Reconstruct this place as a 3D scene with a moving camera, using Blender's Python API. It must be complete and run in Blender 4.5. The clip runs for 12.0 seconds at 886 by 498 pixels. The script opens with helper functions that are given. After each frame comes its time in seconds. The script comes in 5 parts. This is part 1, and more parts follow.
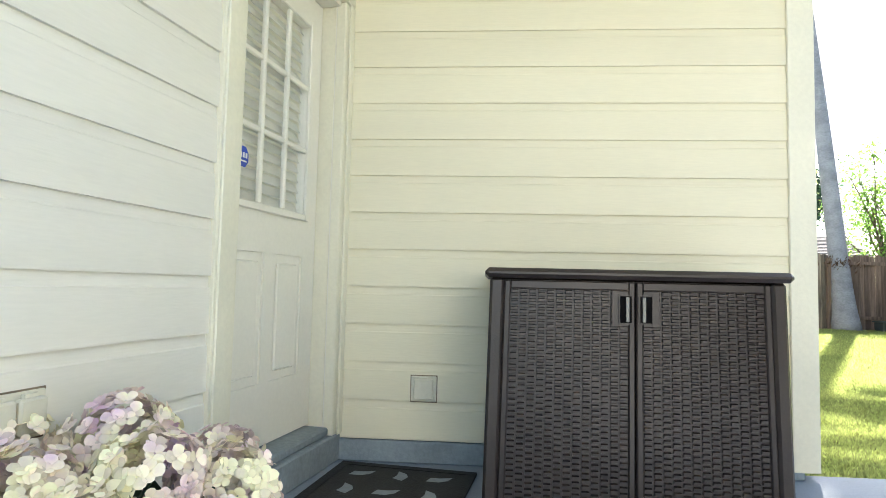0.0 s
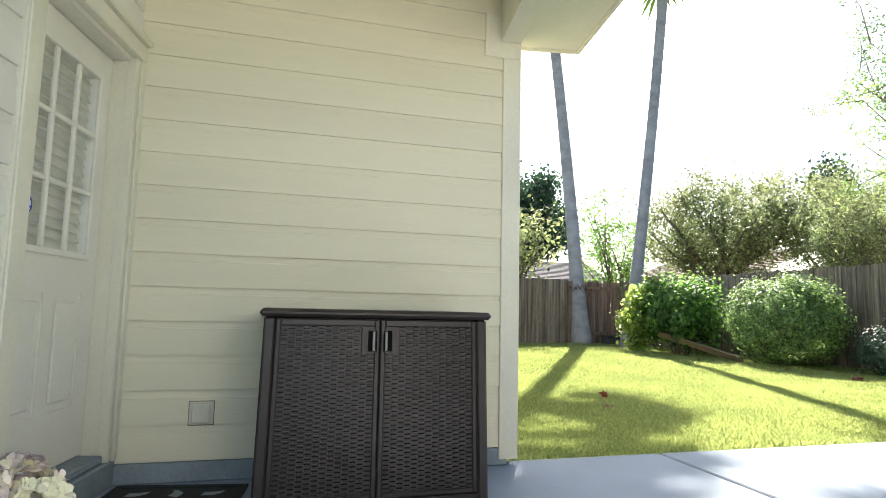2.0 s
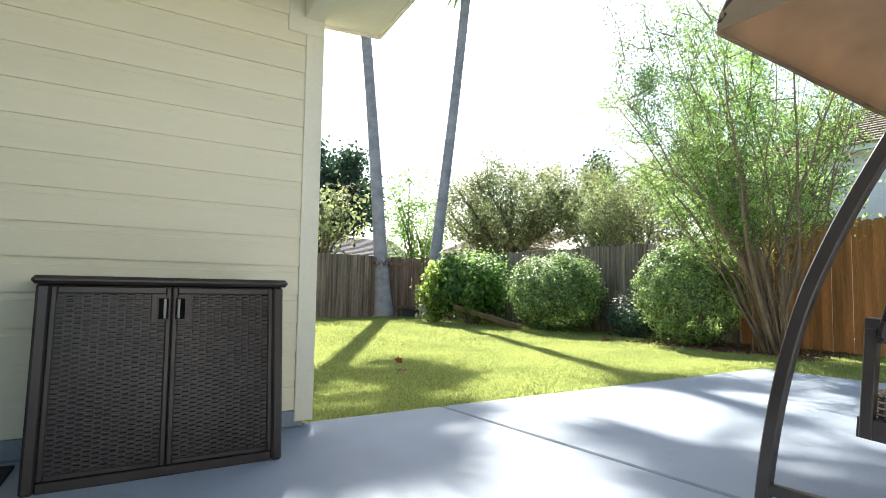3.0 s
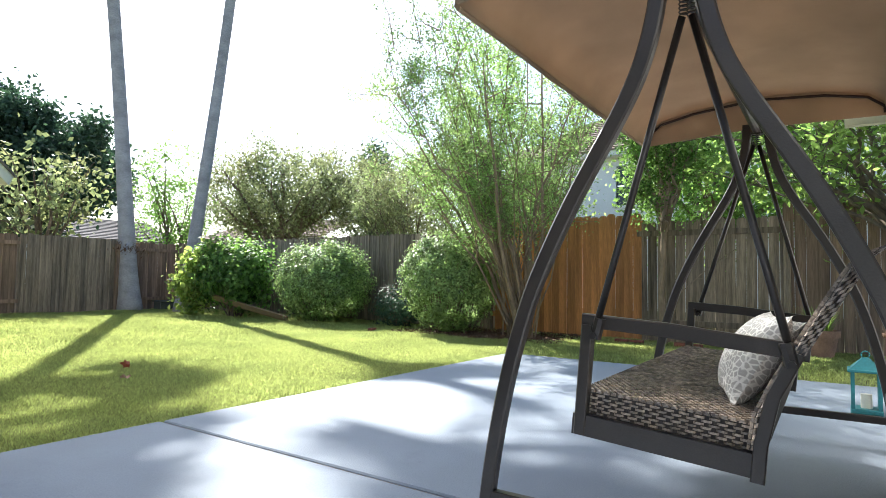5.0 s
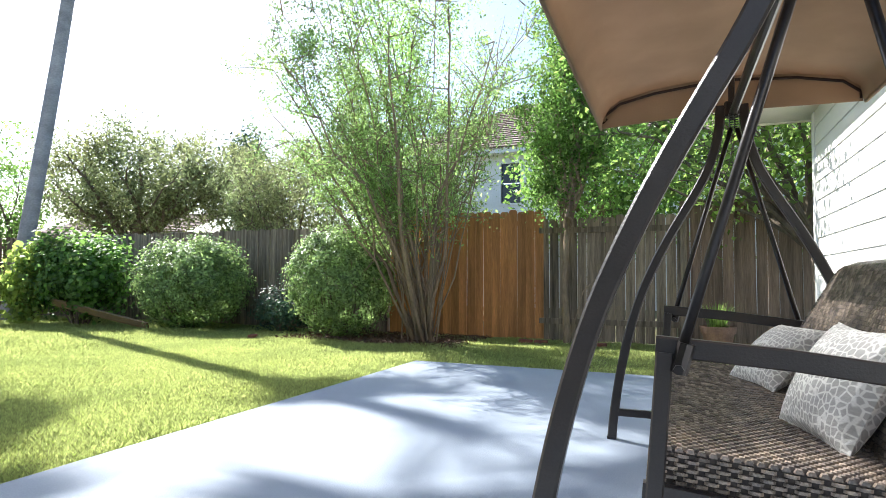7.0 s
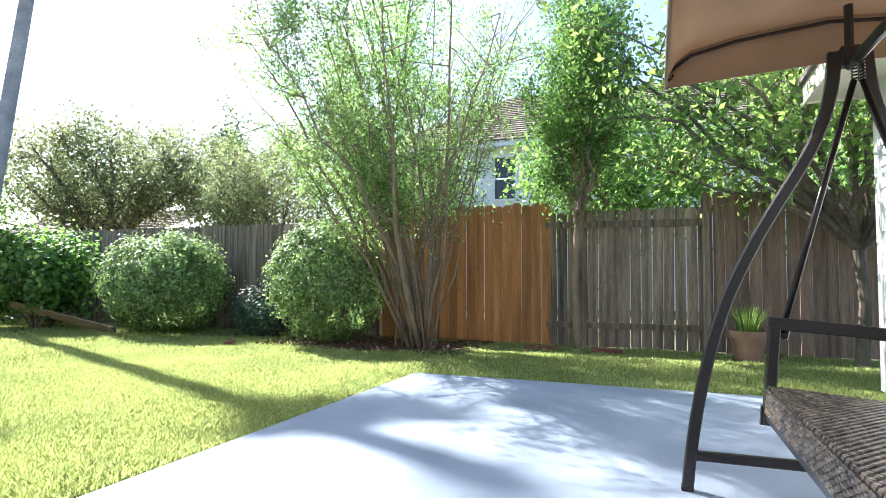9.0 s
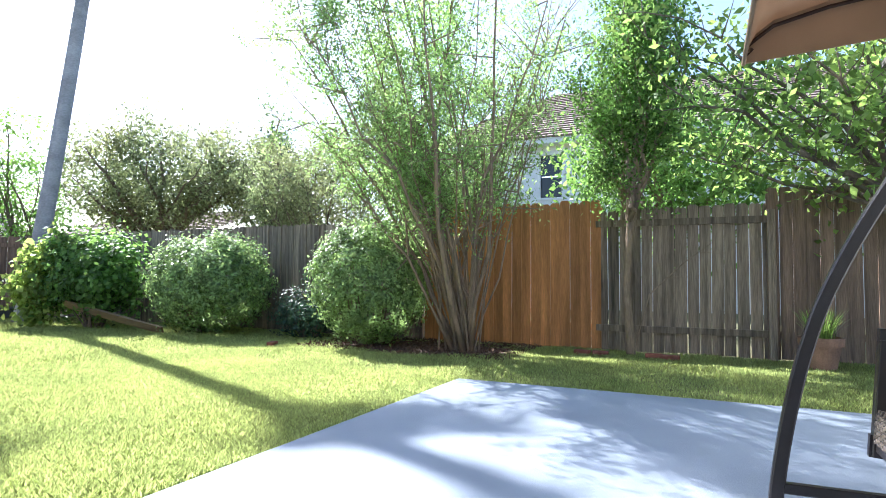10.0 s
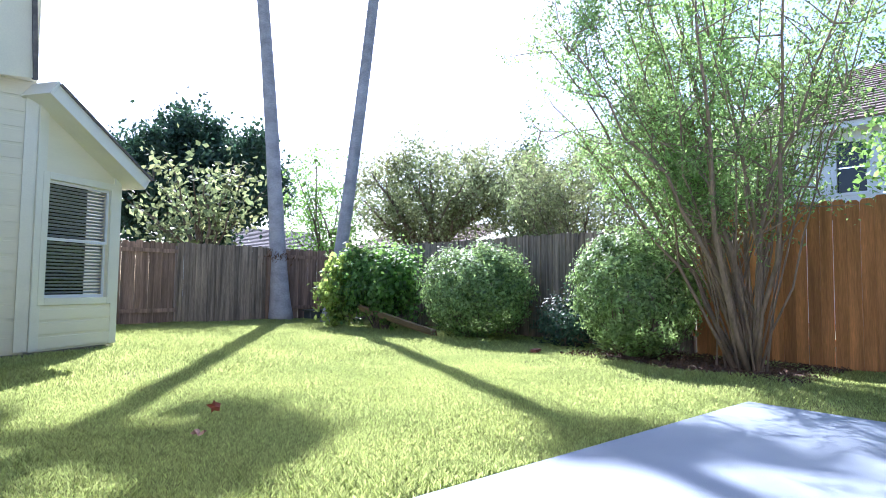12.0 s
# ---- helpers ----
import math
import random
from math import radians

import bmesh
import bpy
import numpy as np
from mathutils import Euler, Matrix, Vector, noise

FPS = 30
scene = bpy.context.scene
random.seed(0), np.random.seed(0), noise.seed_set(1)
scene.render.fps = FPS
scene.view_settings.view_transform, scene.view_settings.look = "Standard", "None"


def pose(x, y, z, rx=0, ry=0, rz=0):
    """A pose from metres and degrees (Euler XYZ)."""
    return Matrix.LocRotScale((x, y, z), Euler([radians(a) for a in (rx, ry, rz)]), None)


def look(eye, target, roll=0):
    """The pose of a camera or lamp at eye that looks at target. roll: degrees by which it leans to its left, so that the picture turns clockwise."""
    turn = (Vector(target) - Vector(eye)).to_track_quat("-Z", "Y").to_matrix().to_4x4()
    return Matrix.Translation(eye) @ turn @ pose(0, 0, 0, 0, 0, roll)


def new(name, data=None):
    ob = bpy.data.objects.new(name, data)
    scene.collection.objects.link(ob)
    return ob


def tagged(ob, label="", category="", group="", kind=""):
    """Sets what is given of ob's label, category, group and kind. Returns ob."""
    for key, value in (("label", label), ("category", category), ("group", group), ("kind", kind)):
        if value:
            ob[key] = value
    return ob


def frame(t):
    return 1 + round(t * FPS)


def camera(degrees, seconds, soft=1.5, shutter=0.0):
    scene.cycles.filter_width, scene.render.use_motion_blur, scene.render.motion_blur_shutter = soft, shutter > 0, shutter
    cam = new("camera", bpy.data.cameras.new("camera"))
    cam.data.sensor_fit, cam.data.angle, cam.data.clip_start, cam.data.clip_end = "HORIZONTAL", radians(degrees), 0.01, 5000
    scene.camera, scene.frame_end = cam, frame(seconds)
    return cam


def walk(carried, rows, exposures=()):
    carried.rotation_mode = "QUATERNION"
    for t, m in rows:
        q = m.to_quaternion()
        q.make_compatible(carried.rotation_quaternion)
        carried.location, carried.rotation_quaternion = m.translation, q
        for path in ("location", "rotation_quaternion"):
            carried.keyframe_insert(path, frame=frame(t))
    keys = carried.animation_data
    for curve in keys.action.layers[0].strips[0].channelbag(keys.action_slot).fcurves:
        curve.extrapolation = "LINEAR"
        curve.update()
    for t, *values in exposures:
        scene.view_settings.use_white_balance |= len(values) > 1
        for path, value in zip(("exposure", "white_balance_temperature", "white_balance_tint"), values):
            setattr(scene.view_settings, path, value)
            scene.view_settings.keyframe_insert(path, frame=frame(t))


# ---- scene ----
cam = camera(73.8, 12.0, soft=0.8)
PATH = [
    (0, (0.857, -2.777, 0.817), (0.709, -0.786, 0.944), 1.3),
    (0.5, (0.9, -2.874, 0.877), (0.82, -0.887, 1.085), 1.2),
    (1, (0.961, -3.054, 0.886), (1.015, -1.069, 1.122), 1.1),
    (1.5, (0.955, -3.209, 0.901), (1.156, -1.232, 1.129), 1.2),
    (2, (0.916, -3.35, 0.906), (1.454, -1.434, 1.107), 1.3),
    (2.5, (0.879, -3.458, 0.863), (1.722, -1.652, 1.028), 0.8),
    (3, (0.88, -3.568, 0.862), (2.005, -1.92, 0.997), 1.0),
    (3.5, (0.921, -3.596, 0.869), (2.258, -2.114, 0.988), 1.0),
    (3.7, (0.95, -3.586, 0.87), (2.358, -2.171, 0.987), 1.0),
    (5.5, (1.414, -3.325, 0.918), (3.139, -2.319, 1.022), 0.5),
    (6, (1.506, -3.132, 0.934), (3.316, -2.289, 1.039), 0.1),
    (6.5, (1.636, -2.957, 0.906), (3.478, -2.183, 1.013), 0.3),
    (7, (1.782, -2.75, 0.92), (3.631, -1.994, 1.022), 0.4),
    (8.8, (2.383, -2.287, 0.93), (4.248, -1.571, 1.028), 0.3),
    (9, (2.501, -2.281, 0.937), (4.367, -1.568, 1.034), 0.3),
    (9.5, (2.699, -2.257, 0.935), (4.557, -1.525, 1.034), 0.4),
    (10, (2.754, -2.179, 0.946), (4.562, -1.328, 1.043), 0.4),
    (10.5, (2.756, -2.12, 0.941), (4.45, -1.06, 1.036), 0.4),
    (11, (2.762, -2.064, 0.941), (4.327, -0.823, 1.042), 0.6),
    (11.5, (2.738, -2.048, 0.937), (4.165, -0.651, 1.05), 0.6),
    (12, (2.711, -2.033, 0.945), (4.014, -0.521, 1.063), 0.7),
]
walk(cam, [(t, look(eye, target, roll)) for t, eye, target, roll in PATH],
     exposures=[(0.0, 2.32, 6550, 10), (1.0, 2.05, 6550, 10), (2.5, 1.52, 6500, 10), (3.5, 1.46, 6350, 9), (6.0, 1.38, 6100, 11),
                (9.5, 1.74, 5800, 13), (12.0, 1.55, 5350, 22)])

# ---- world and sun ----
SUN_AZ, SUN_EL = 27.0, 40.0            # degrees clockwise from +y, and above the horizon
world = bpy.data.worlds.new("world")
scene.world = world
world.use_nodes = True
wn = world.node_tree.nodes
wn.clear()
sky = wn.new("ShaderNodeTexSky")
sky.sky_type = "NISHITA"
sky.sun_disc = False
sky.sun_elevation = radians(SUN_EL)
sky.sun_rotation = radians(SUN_AZ)
sky.dust_density = 1.4
sky_bg = wn.new("ShaderNodeBackground")
sky_bg.inputs["Strength"].default_value = 0.11
wout = wn.new("ShaderNodeOutputWorld")
world.node_tree.links.new(sky.outputs[0], sky_bg.inputs[0])
world.node_tree.links.new(sky_bg.outputs[0], wout.inputs[0])
sun_data = bpy.data.lights.new("sun", "SUN")
sun_data.energy, sun_data.angle, sun_data.color = 5.0, radians(0.6), (1.0, 0.95, 0.86)
sun = new("sun", sun_data)
sun_dir = Vector((math.sin(radians(SUN_AZ)) * math.cos(radians(SUN_EL)), math.cos(radians(SUN_AZ)) * math.cos(radians(SUN_EL)), math.sin(radians(SUN_EL))))
sun.matrix_world = look(sun_dir * 60, (0, 0, 0))

# ---- materials ----


def material(name, color, rough=0.6, vary=0.12, scale=6.0, bump=0.15, bump_scale=60.0, metal=0.0, island=0.0, objects=0.0,
             stretch=(1, 1, 1), second=None, leafy=0.0, spec=0.5, wear=0.0, bias=0.0):
    """A node material: base colour varied by broad and fine noise, relief, and, where asked, per piece."""
    m = bpy.data.materials.new(name)
    m.use_nodes = True
    nt = m.node_tree
    n, l = nt.nodes, nt.links
    p = n["Principled BSDF"]
    p.inputs["Roughness"].default_value = rough
    p.inputs["Metallic"].default_value = metal
    p.inputs["Specular IOR Level"].default_value = min(spec, 0.3) if leafy else spec
    co = n.new("ShaderNodeTexCoord")
    mp = n.new("ShaderNodeMapping")
    mp.inputs["Scale"].default_value = stretch
    l.new(co.outputs["Object"], mp.inputs["Vector"])
    if objects:
        oi = n.new("ShaderNodeObjectInfo")
        sh = n.new("ShaderNodeVectorMath")
        sh.operation = "MULTIPLY"
        cb = n.new("ShaderNodeCombineXYZ")
        for k in range(3):
            l.new(oi.outputs["Random"], cb.inputs[k])
        l.new(cb.outputs[0], sh.inputs[0])
        sh.inputs[1].default_value = (13.0, 7.0, 5.0)
        l.new(sh.outputs[0], mp.inputs["Location"])
    big = n.new("ShaderNodeTexNoise")
    big.inputs["Scale"].default_value = scale
    big.inputs["Detail"].default_value = 4
    fine = n.new("ShaderNodeTexNoise")
    fine.inputs["Scale"].default_value = bump_scale
    fine.inputs["Detail"].default_value = 5
    l.new(mp.outputs[0], big.inputs["Vector"])
    l.new(mp.outputs[0], fine.inputs["Vector"])
    mix = n.new("ShaderNodeMix")
    mix.data_type = "RGBA"
    c = Vector(color[:3])
    d = Vector(second) if second else c * (1 - vary * 2.2)
    mix.inputs["A"].default_value = (*d, 1)
    mix.inputs["B"].default_value = (*(c * (1 + vary * 0.5) if not second else c), 1)
    ramp = n.new("ShaderNodeMapRange")
    ramp.inputs["From Min"].default_value, ramp.inputs["From Max"].default_value = 0.3 - bias, 0.68 - bias
    l.new(big.outputs["Fac"], ramp.inputs["Value"])
    l.new(ramp.outputs[0], mix.inputs["Factor"])
    val = n.new("ShaderNodeHueSaturation")
    l.new(mix.outputs["Result"], val.inputs["Color"])
    grain = n.new("ShaderNodeMapRange")
    grain.inputs["From Min"].default_value, grain.inputs["From Max"].default_value = 0.3, 0.7
    grain.inputs["To Min"].default_value, grain.inputs["To Max"].default_value = 1 - vary, 1 + vary
    l.new(fine.outputs["Fac"], grain.inputs["Value"])
    last = grain.outputs[0]
    for amount, source in ((objects, None), (island, "ShaderNodeNewGeometry")):
        if amount:
            src = n.new(source).outputs["Random Per Island"] if source else oi.outputs["Random"]
            r = n.new("ShaderNodeMapRange")
            r.inputs["To Min"].default_value, r.inputs["To Max"].default_value = 1 - amount, 1 + amount
            l.new(src, r.inputs["Value"])
            mu = n.new("ShaderNodeMath")
            mu.operation = "MULTIPLY"
            l.new(last, mu.inputs[0])
            l.new(r.outputs[0], mu.inputs[1])
            last = mu.outputs[0]
    l.new(last, val.inputs["Value"])
    if wear:
        wr = n.new("ShaderNodeTexNoise")
        wr.inputs["Scale"].default_value = 2.3
        wr.inputs["Detail"].default_value = 8
        wr.inputs["Roughness"].default_value = 0.7
        l.new(mp.outputs[0], wr.inputs["Vector"])
        wm = n.new("ShaderNodeMapRange")
        wm.inputs["From Min"].default_value, wm.inputs["From Max"].default_value = 0.58, 0.75
        wm.inputs["To Max"].default_value = wear
        l.new(wr.outputs["Fac"], wm.inputs["Value"])
        wx = n.new("ShaderNodeMix")
        wx.data_type = "RGBA"
        l.new(wm.outputs[0], wx.inputs["Factor"])
        l.new(val.outputs[0], wx.inputs["A"])
        wx.inputs["B"].default_value = (*(c * 0.45), 1)
        colour = wx.outputs["Result"]
    else:
        colour = val.outputs[0]
    l.new(colour, p.inputs["Base Color"])
    if bump:
        b = n.new("ShaderNodeBump")
        b.inputs["Strength"].default_value = bump
        b.inputs["Distance"].default_value = 0.01
        l.new(fine.outputs["Fac"], b.inputs["Height"])
        l.new(b.outputs[0], p.inputs["Normal"])
    if leafy:
        tr = n.new("ShaderNodeBsdfTranslucent")
        tint = n.new("ShaderNodeHueSaturation")
        tint.inputs["Value"].default_value = 1.7
        tint.inputs["Saturation"].default_value = 1.1
        tint.inputs["Hue"].default_value = 0.485
        l.new(colour, tint.inputs["Color"])
        l.new(tint.outputs[0], tr.inputs["Color"])
        ms = n.new("ShaderNodeMixShader")
        ms.inputs[0].default_value = leafy
        l.new(p.outputs[0], ms.inputs[1])
        l.new(tr.outputs[0], ms.inputs[2])
        l.new(ms.outputs[0], n["Material Output"].inputs["Surface"])
    return m


SIDING = material("cream_siding_paint", (0.80, 0.738, 0.535), 0.55, 0.02, 3.0, 0.08, 70, stretch=(0.25, 0.25, 2.2), objects=0.02)
# the cream siding again, with the door wall's cooler skylight put into its colour
SKYLIT_SIDING = material("skylit_cream_siding", (0.79, 0.755, 0.645), 0.55, 0.02, 3.0, 0.08, 70, stretch=(0.25, 0.25, 2.2), objects=0.02)
TRIM = material("cream_trim_paint", (0.79, 0.75, 0.585), 0.5, 0.03, 2.5, 0.12, 60)
DOOR = material("white_door_paint", (0.82, 0.79, 0.675), 0.4, 0.02, 2.0, 0.05, 60)
WHITE_SIDING = material("white_siding_paint", (0.78, 0.77, 0.73), 0.55, 0.03, 3.0, 0.2, 60, stretch=(0.3, 0.3, 2), objects=0.02)
SLAB = material("blue_grey_concrete", (0.270, 0.318, 0.382), 0.75, 0.07, 1.1, 0.3, 120, wear=0.25)
CURB = material("painted_curb", (0.25, 0.295, 0.315), 0.7, 0.1, 4.0, 0.3, 50, wear=0.3)
SOIL = material("lawn_soil", (0.12, 0.125, 0.045), 0.95, 0.2, 1.2, 0.5, 40, second=(0.10, 0.085, 0.04))
GRASS = material("grass_blades", (0.42, 0.485, 0.195), 0.55, 0.15, 0.9, 0.0, 30, island=0.4, second=(0.32, 0.39, 0.155), leafy=0.45, spec=0.3)
MULCH = material("red_mulch", (0.15, 0.085, 0.05), 0.95, 0.3, 9, 0.8, 60)
RESIN = material("brown_resin", (0.031, 0.022, 0.018), 0.36, 0.1, 5, 0.1, 140)
# near-black that paints shade: unlit rooms and the cabinet's handle recesses
SHADE_BLACK = material("shade_black", (0.004, 0.0035, 0.0035), 0.9, 0.1, 5, 0.05, 80, spec=0.1)
LATCH = material("grey_latch_plastic", (0.23, 0.22, 0.19), 0.4, 0.05, 5, 0.05, 80)
RUBBER = material("black_rubber", (0.018, 0.017, 0.017), 0.8, 0.2, 12, 0.4, 120)
STEEL = material("brown_powder_coat", (0.034, 0.027, 0.024), 0.3, 0.12, 5, 0.12, 180)
ROD = material("dark_rod_steel", (0.035, 0.03, 0.028), 0.3, 0.1, 5, 0.05, 100, metal=0.4)
WICKER = material("brown_wicker", (0.29, 0.23, 0.175), 0.24, 0.25, 16, 0.25, 200, island=0.45, second=(0.125, 0.105, 0.098), spec=0.65)
WICKER_CORE = material("dark_wicker_core", (0.03, 0.022, 0.018), 0.7, 0.2, 30, 0.2, 100)
CANVAS = material("tan_canvas", (0.36, 0.28, 0.19), 0.9, 0.08, 3, 0.3, 300, leafy=0.26, spec=0.1)
PIPING = material("dark_piping", (0.05, 0.03, 0.022), 0.8, 0.1, 8, 0.2, 100)
GLASS_DARK = material("window_glass", (0.03, 0.035, 0.04), 0.05, 0.05, 2, 0.0, 10)
BLIND = material("white_blind", (0.70, 0.68, 0.58), 0.5, 0.03, 4, 0.02, 50)
# white slats with the shade indoors put into a blue-grey colour
SHADED_BLIND = material("shaded_white_blind", (0.40, 0.43, 0.47), 0.5, 0.03, 4, 0.02, 50)
BARK = material("grey_brown_bark", (0.20, 0.155, 0.11), 0.9, 0.25, 5, 0.8, 30, stretch=(1, 1, 0.3))
CREPE_BARK = material("tan_smooth_bark", (0.30, 0.215, 0.14), 0.7, 0.2, 7, 0.4, 40, stretch=(1, 1, 0.25))
PALM_BARK = material("grey_palm_bark", (0.365, 0.35, 0.355), 0.9, 0.14, 2.5, 0.8, 22, stretch=(1.0, 1.0, 1.6))
PALM_SKIRT = material("brown_palm_fibre", (0.16, 0.085, 0.045), 0.95, 0.3, 14, 0.8, 40)
LEAF_MYRTLE = material("myrtle_leaf", (0.225, 0.365, 0.13), 0.45, 0.2, 0.9, 0.0, 20, island=0.5, leafy=0.66, second=(0.20, 0.275, 0.115))
LEAF_BUSH = material("bush_leaf", (0.24, 0.345, 0.14), 0.4, 0.15, 2.0, 0.0, 20, island=0.55, leafy=0.45)
LEAF_DARK = material("dark_leaf", (0.055, 0.10, 0.06), 0.5, 0.15, 2.0, 0.0, 20, island=0.45, leafy=0.3)
LEAF_OLIVE = material("olive_leaf", (0.19, 0.24, 0.12), 0.45, 0.2, 0.7, 0.0, 20, island=0.55, leafy=0.48, second=(0.175, 0.19, 0.09))
LEAF_LIGHT = material("light_leaf", (0.195, 0.30, 0.09), 0.45, 0.12, 2.0, 0.0, 20, island=0.55, leafy=0.62)
LEAF_VINE_LIT = material("sunlit_vine_leaf", (0.27, 0.36, 0.11), 0.5, 0.12, 2.0, 0.0, 20, island=0.35, leafy=0.6)
LEAF_FEATHER = material("feathery_leaf", (0.185, 0.245, 0.115), 0.45, 0.2, 0.8, 0.0, 20, island=0.55, leafy=0.5, second=(0.165, 0.18, 0.085))
LEAF_GREEN = material("green_leaf", (0.16, 0.285, 0.085), 0.45, 0.2, 1.2, 0.0, 20, island=0.55, leafy=0.62)
FROND = material("palm_frond", (0.07, 0.13, 0.035), 0.5, 0.15, 2.0, 0.0, 20, island=0.3, leafy=0.3)
FENCE_GREY = material("weathered_grey_cedar", (0.32, 0.245, 0.175), 0.9, 0.3, 2.5, 0.7, 22, stretch=(6, 6, 0.3), objects=0.24, wear=0.55)
FENCE_BROWN = material("weathered_brown_cedar", (0.31, 0.205, 0.14), 0.9, 0.24, 2.5, 0.7, 22, stretch=(6, 6, 0.3), objects=0.2, wear=0.45)
FENCE_NEW = material("new_orange_cedar", (0.52, 0.225, 0.072), 0.7, 0.2, 2.0, 0.5, 26, stretch=(5, 5, 0.35), objects=0.26, wear=0.4)
PLANK = material("old_board", (0.24, 0.17, 0.09), 0.85, 0.15, 3, 0.4, 30, stretch=(3, 0.3, 3))
SHINGLE = material("grey_shingle", (0.17, 0.15, 0.14), 0.95, 0.2, 6, 0.6, 30, island=0.25)
SHINGLE_BROWN = material("brown_shingle", (0.26, 0.19, 0.155), 0.95, 0.15, 6, 0.6, 30, island=0.2)
HOUSE_WHITE = material("neighbour_wall_paint", (0.84, 0.84, 0.83), 0.7, 0.04, 1, 0.2, 20)
TERRACOTTA = material("terracotta", (0.38, 0.215, 0.145), 0.85, 0.15, 6, 0.3, 60, wear=0.3)
BRICK = material("red_brick", (0.30, 0.11, 0.07), 0.9, 0.2, 10, 0.6, 60, objects=0.15)
TEAL = material("teal_paint", (0.03, 0.22, 0.25), 0.5, 0.12, 8, 0.2, 60, wear=0.3)
COPPER = material("copper_brown_metal", (0.27, 0.135, 0.075), 0.45, 0.15, 8, 0.2, 60, metal=0.5)
CANDLE = material("white_wax", (0.75, 0.72, 0.62), 0.5, 0.02, 4, 0.02, 30)
BLUE = material("blue_sticker", (0.02, 0.07, 0.45), 0.4, 0.02, 4, 0.0, 30)
WHITE = material("white_print", (0.8, 0.8, 0.8), 0.5, 0.02, 4, 0.0, 30)
PLATE_OUTLINE = material("brown_plate_outline", (0.28, 0.22, 0.14), 0.8, 0.15, 20, 0.1, 60)
PLASTIC = material("cream_plastic", (0.70, 0.67, 0.53), 0.4, 0.03, 4, 0.03, 60)
PETAL = material("hydrangea_petal", (0.88, 0.83, 0.55), 0.6, 0.05, 10, 0.0, 40, island=0.2, second=(0.66, 0.44, 0.62), leafy=0.1, bias=0.06)
DEAD_LEAF = material("red_dead_leaf", (0.30, 0.07, 0.03), 0.7, 0.2, 20, 0.1, 60)
PALE_LEAF = material("pale_dead_leaf", (0.52, 0.30, 0.22), 0.7, 0.2, 20, 0.1, 60)
BIN = material("grey_green_plastic", (0.09, 0.10, 0.09), 0.5, 0.1, 4, 0.1, 40)


def glass(name):
    m = bpy.data.materials.new(name)
    m.use_nodes = True
    n, l = m.node_tree.nodes, m.node_tree.links
    clear, gloss, mx, fr = n.new("ShaderNodeBsdfTransparent"), n.new("ShaderNodeBsdfGlossy"), n.new("ShaderNodeMixShader"), n.new("ShaderNodeMath")
    gloss.inputs["Roughness"].default_value = 0.02
    lw, po = n.new("ShaderNodeLayerWeight"), n.new("ShaderNodeMath")
    lw.inputs["Blend"].default_value = 0.5
    po.operation, po.inputs[1].default_value = "POWER", 4.0
    fr.operation, fr.inputs[1].default_value, fr.inputs[2].default_value = "MULTIPLY_ADD", 0.16, 0.03
    l.new(lw.outputs["Facing"], po.inputs[0])
    l.new(po.outputs[0], fr.inputs[0])
    l.new(fr.outputs[0], mx.inputs[0])
    l.new(clear.outputs[0], mx.inputs[1])
    l.new(gloss.outputs[0], mx.inputs[2])
    l.new(mx.outputs[0], n["Material Output"].inputs["Surface"])
    return m


GLASS = glass("clear_glass")


def pillow_fabric():
    """Grey cloth with white outlines of petals."""
    m = bpy.data.materials.new("patterned_cushion_cloth")
    m.use_nodes = True
    n, l = m.node_tree.nodes, m.node_tree.links
    p = n["Principled BSDF"]
    p.inputs["Roughness"].default_value = 0.9
    co = n.new("ShaderNodeTexCoord")
    net = n.new("ShaderNodeTexVoronoi")               # white outlines round grey petals
    net.feature = "DISTANCE_TO_EDGE"
    net.inputs["Scale"].default_value = 1.0
    net.inputs["Randomness"].default_value = 0.75
    long = n.new("ShaderNodeVectorMath")
    long.operation = "MULTIPLY"
    long.inputs[1].default_value = (58, 20, 42)
    l.new(co.outputs["Object"], long.inputs[0])
    l.new(long.outputs[0], net.inputs["Vector"])
    r = n.new("ShaderNodeValToRGB")
    r.color_ramp.elements[0].position, r.color_ramp.elements[0].color = 0.06, (0.80, 0.79, 0.75, 1)
    r.color_ramp.elements[1].position, r.color_ramp.elements[1].color = 0.13, (0.46, 0.45, 0.425, 1)
    l.new(net.outputs["Distance"], r.inputs[0])
    l.new(r.outputs[0], p.inputs["Base Color"])
    w = n.new("ShaderNodeTexNoise")
    w.inputs["Scale"].default_value = 14
    w.inputs["Detail"].default_value = 6
    b = n.new("ShaderNodeBump")
    b.inputs["Strength"].default_value = 0.6
    b.inputs["Distance"].default_value = 0.03
    l.new(co.outputs["Object"], w.inputs["Vector"])
    l.new(w.outputs["Fac"], b.inputs["Height"])
    l.new(b.outputs[0], p.inputs["Normal"])
    return m


PILLOW = pillow_fabric()

# ---- builders ----


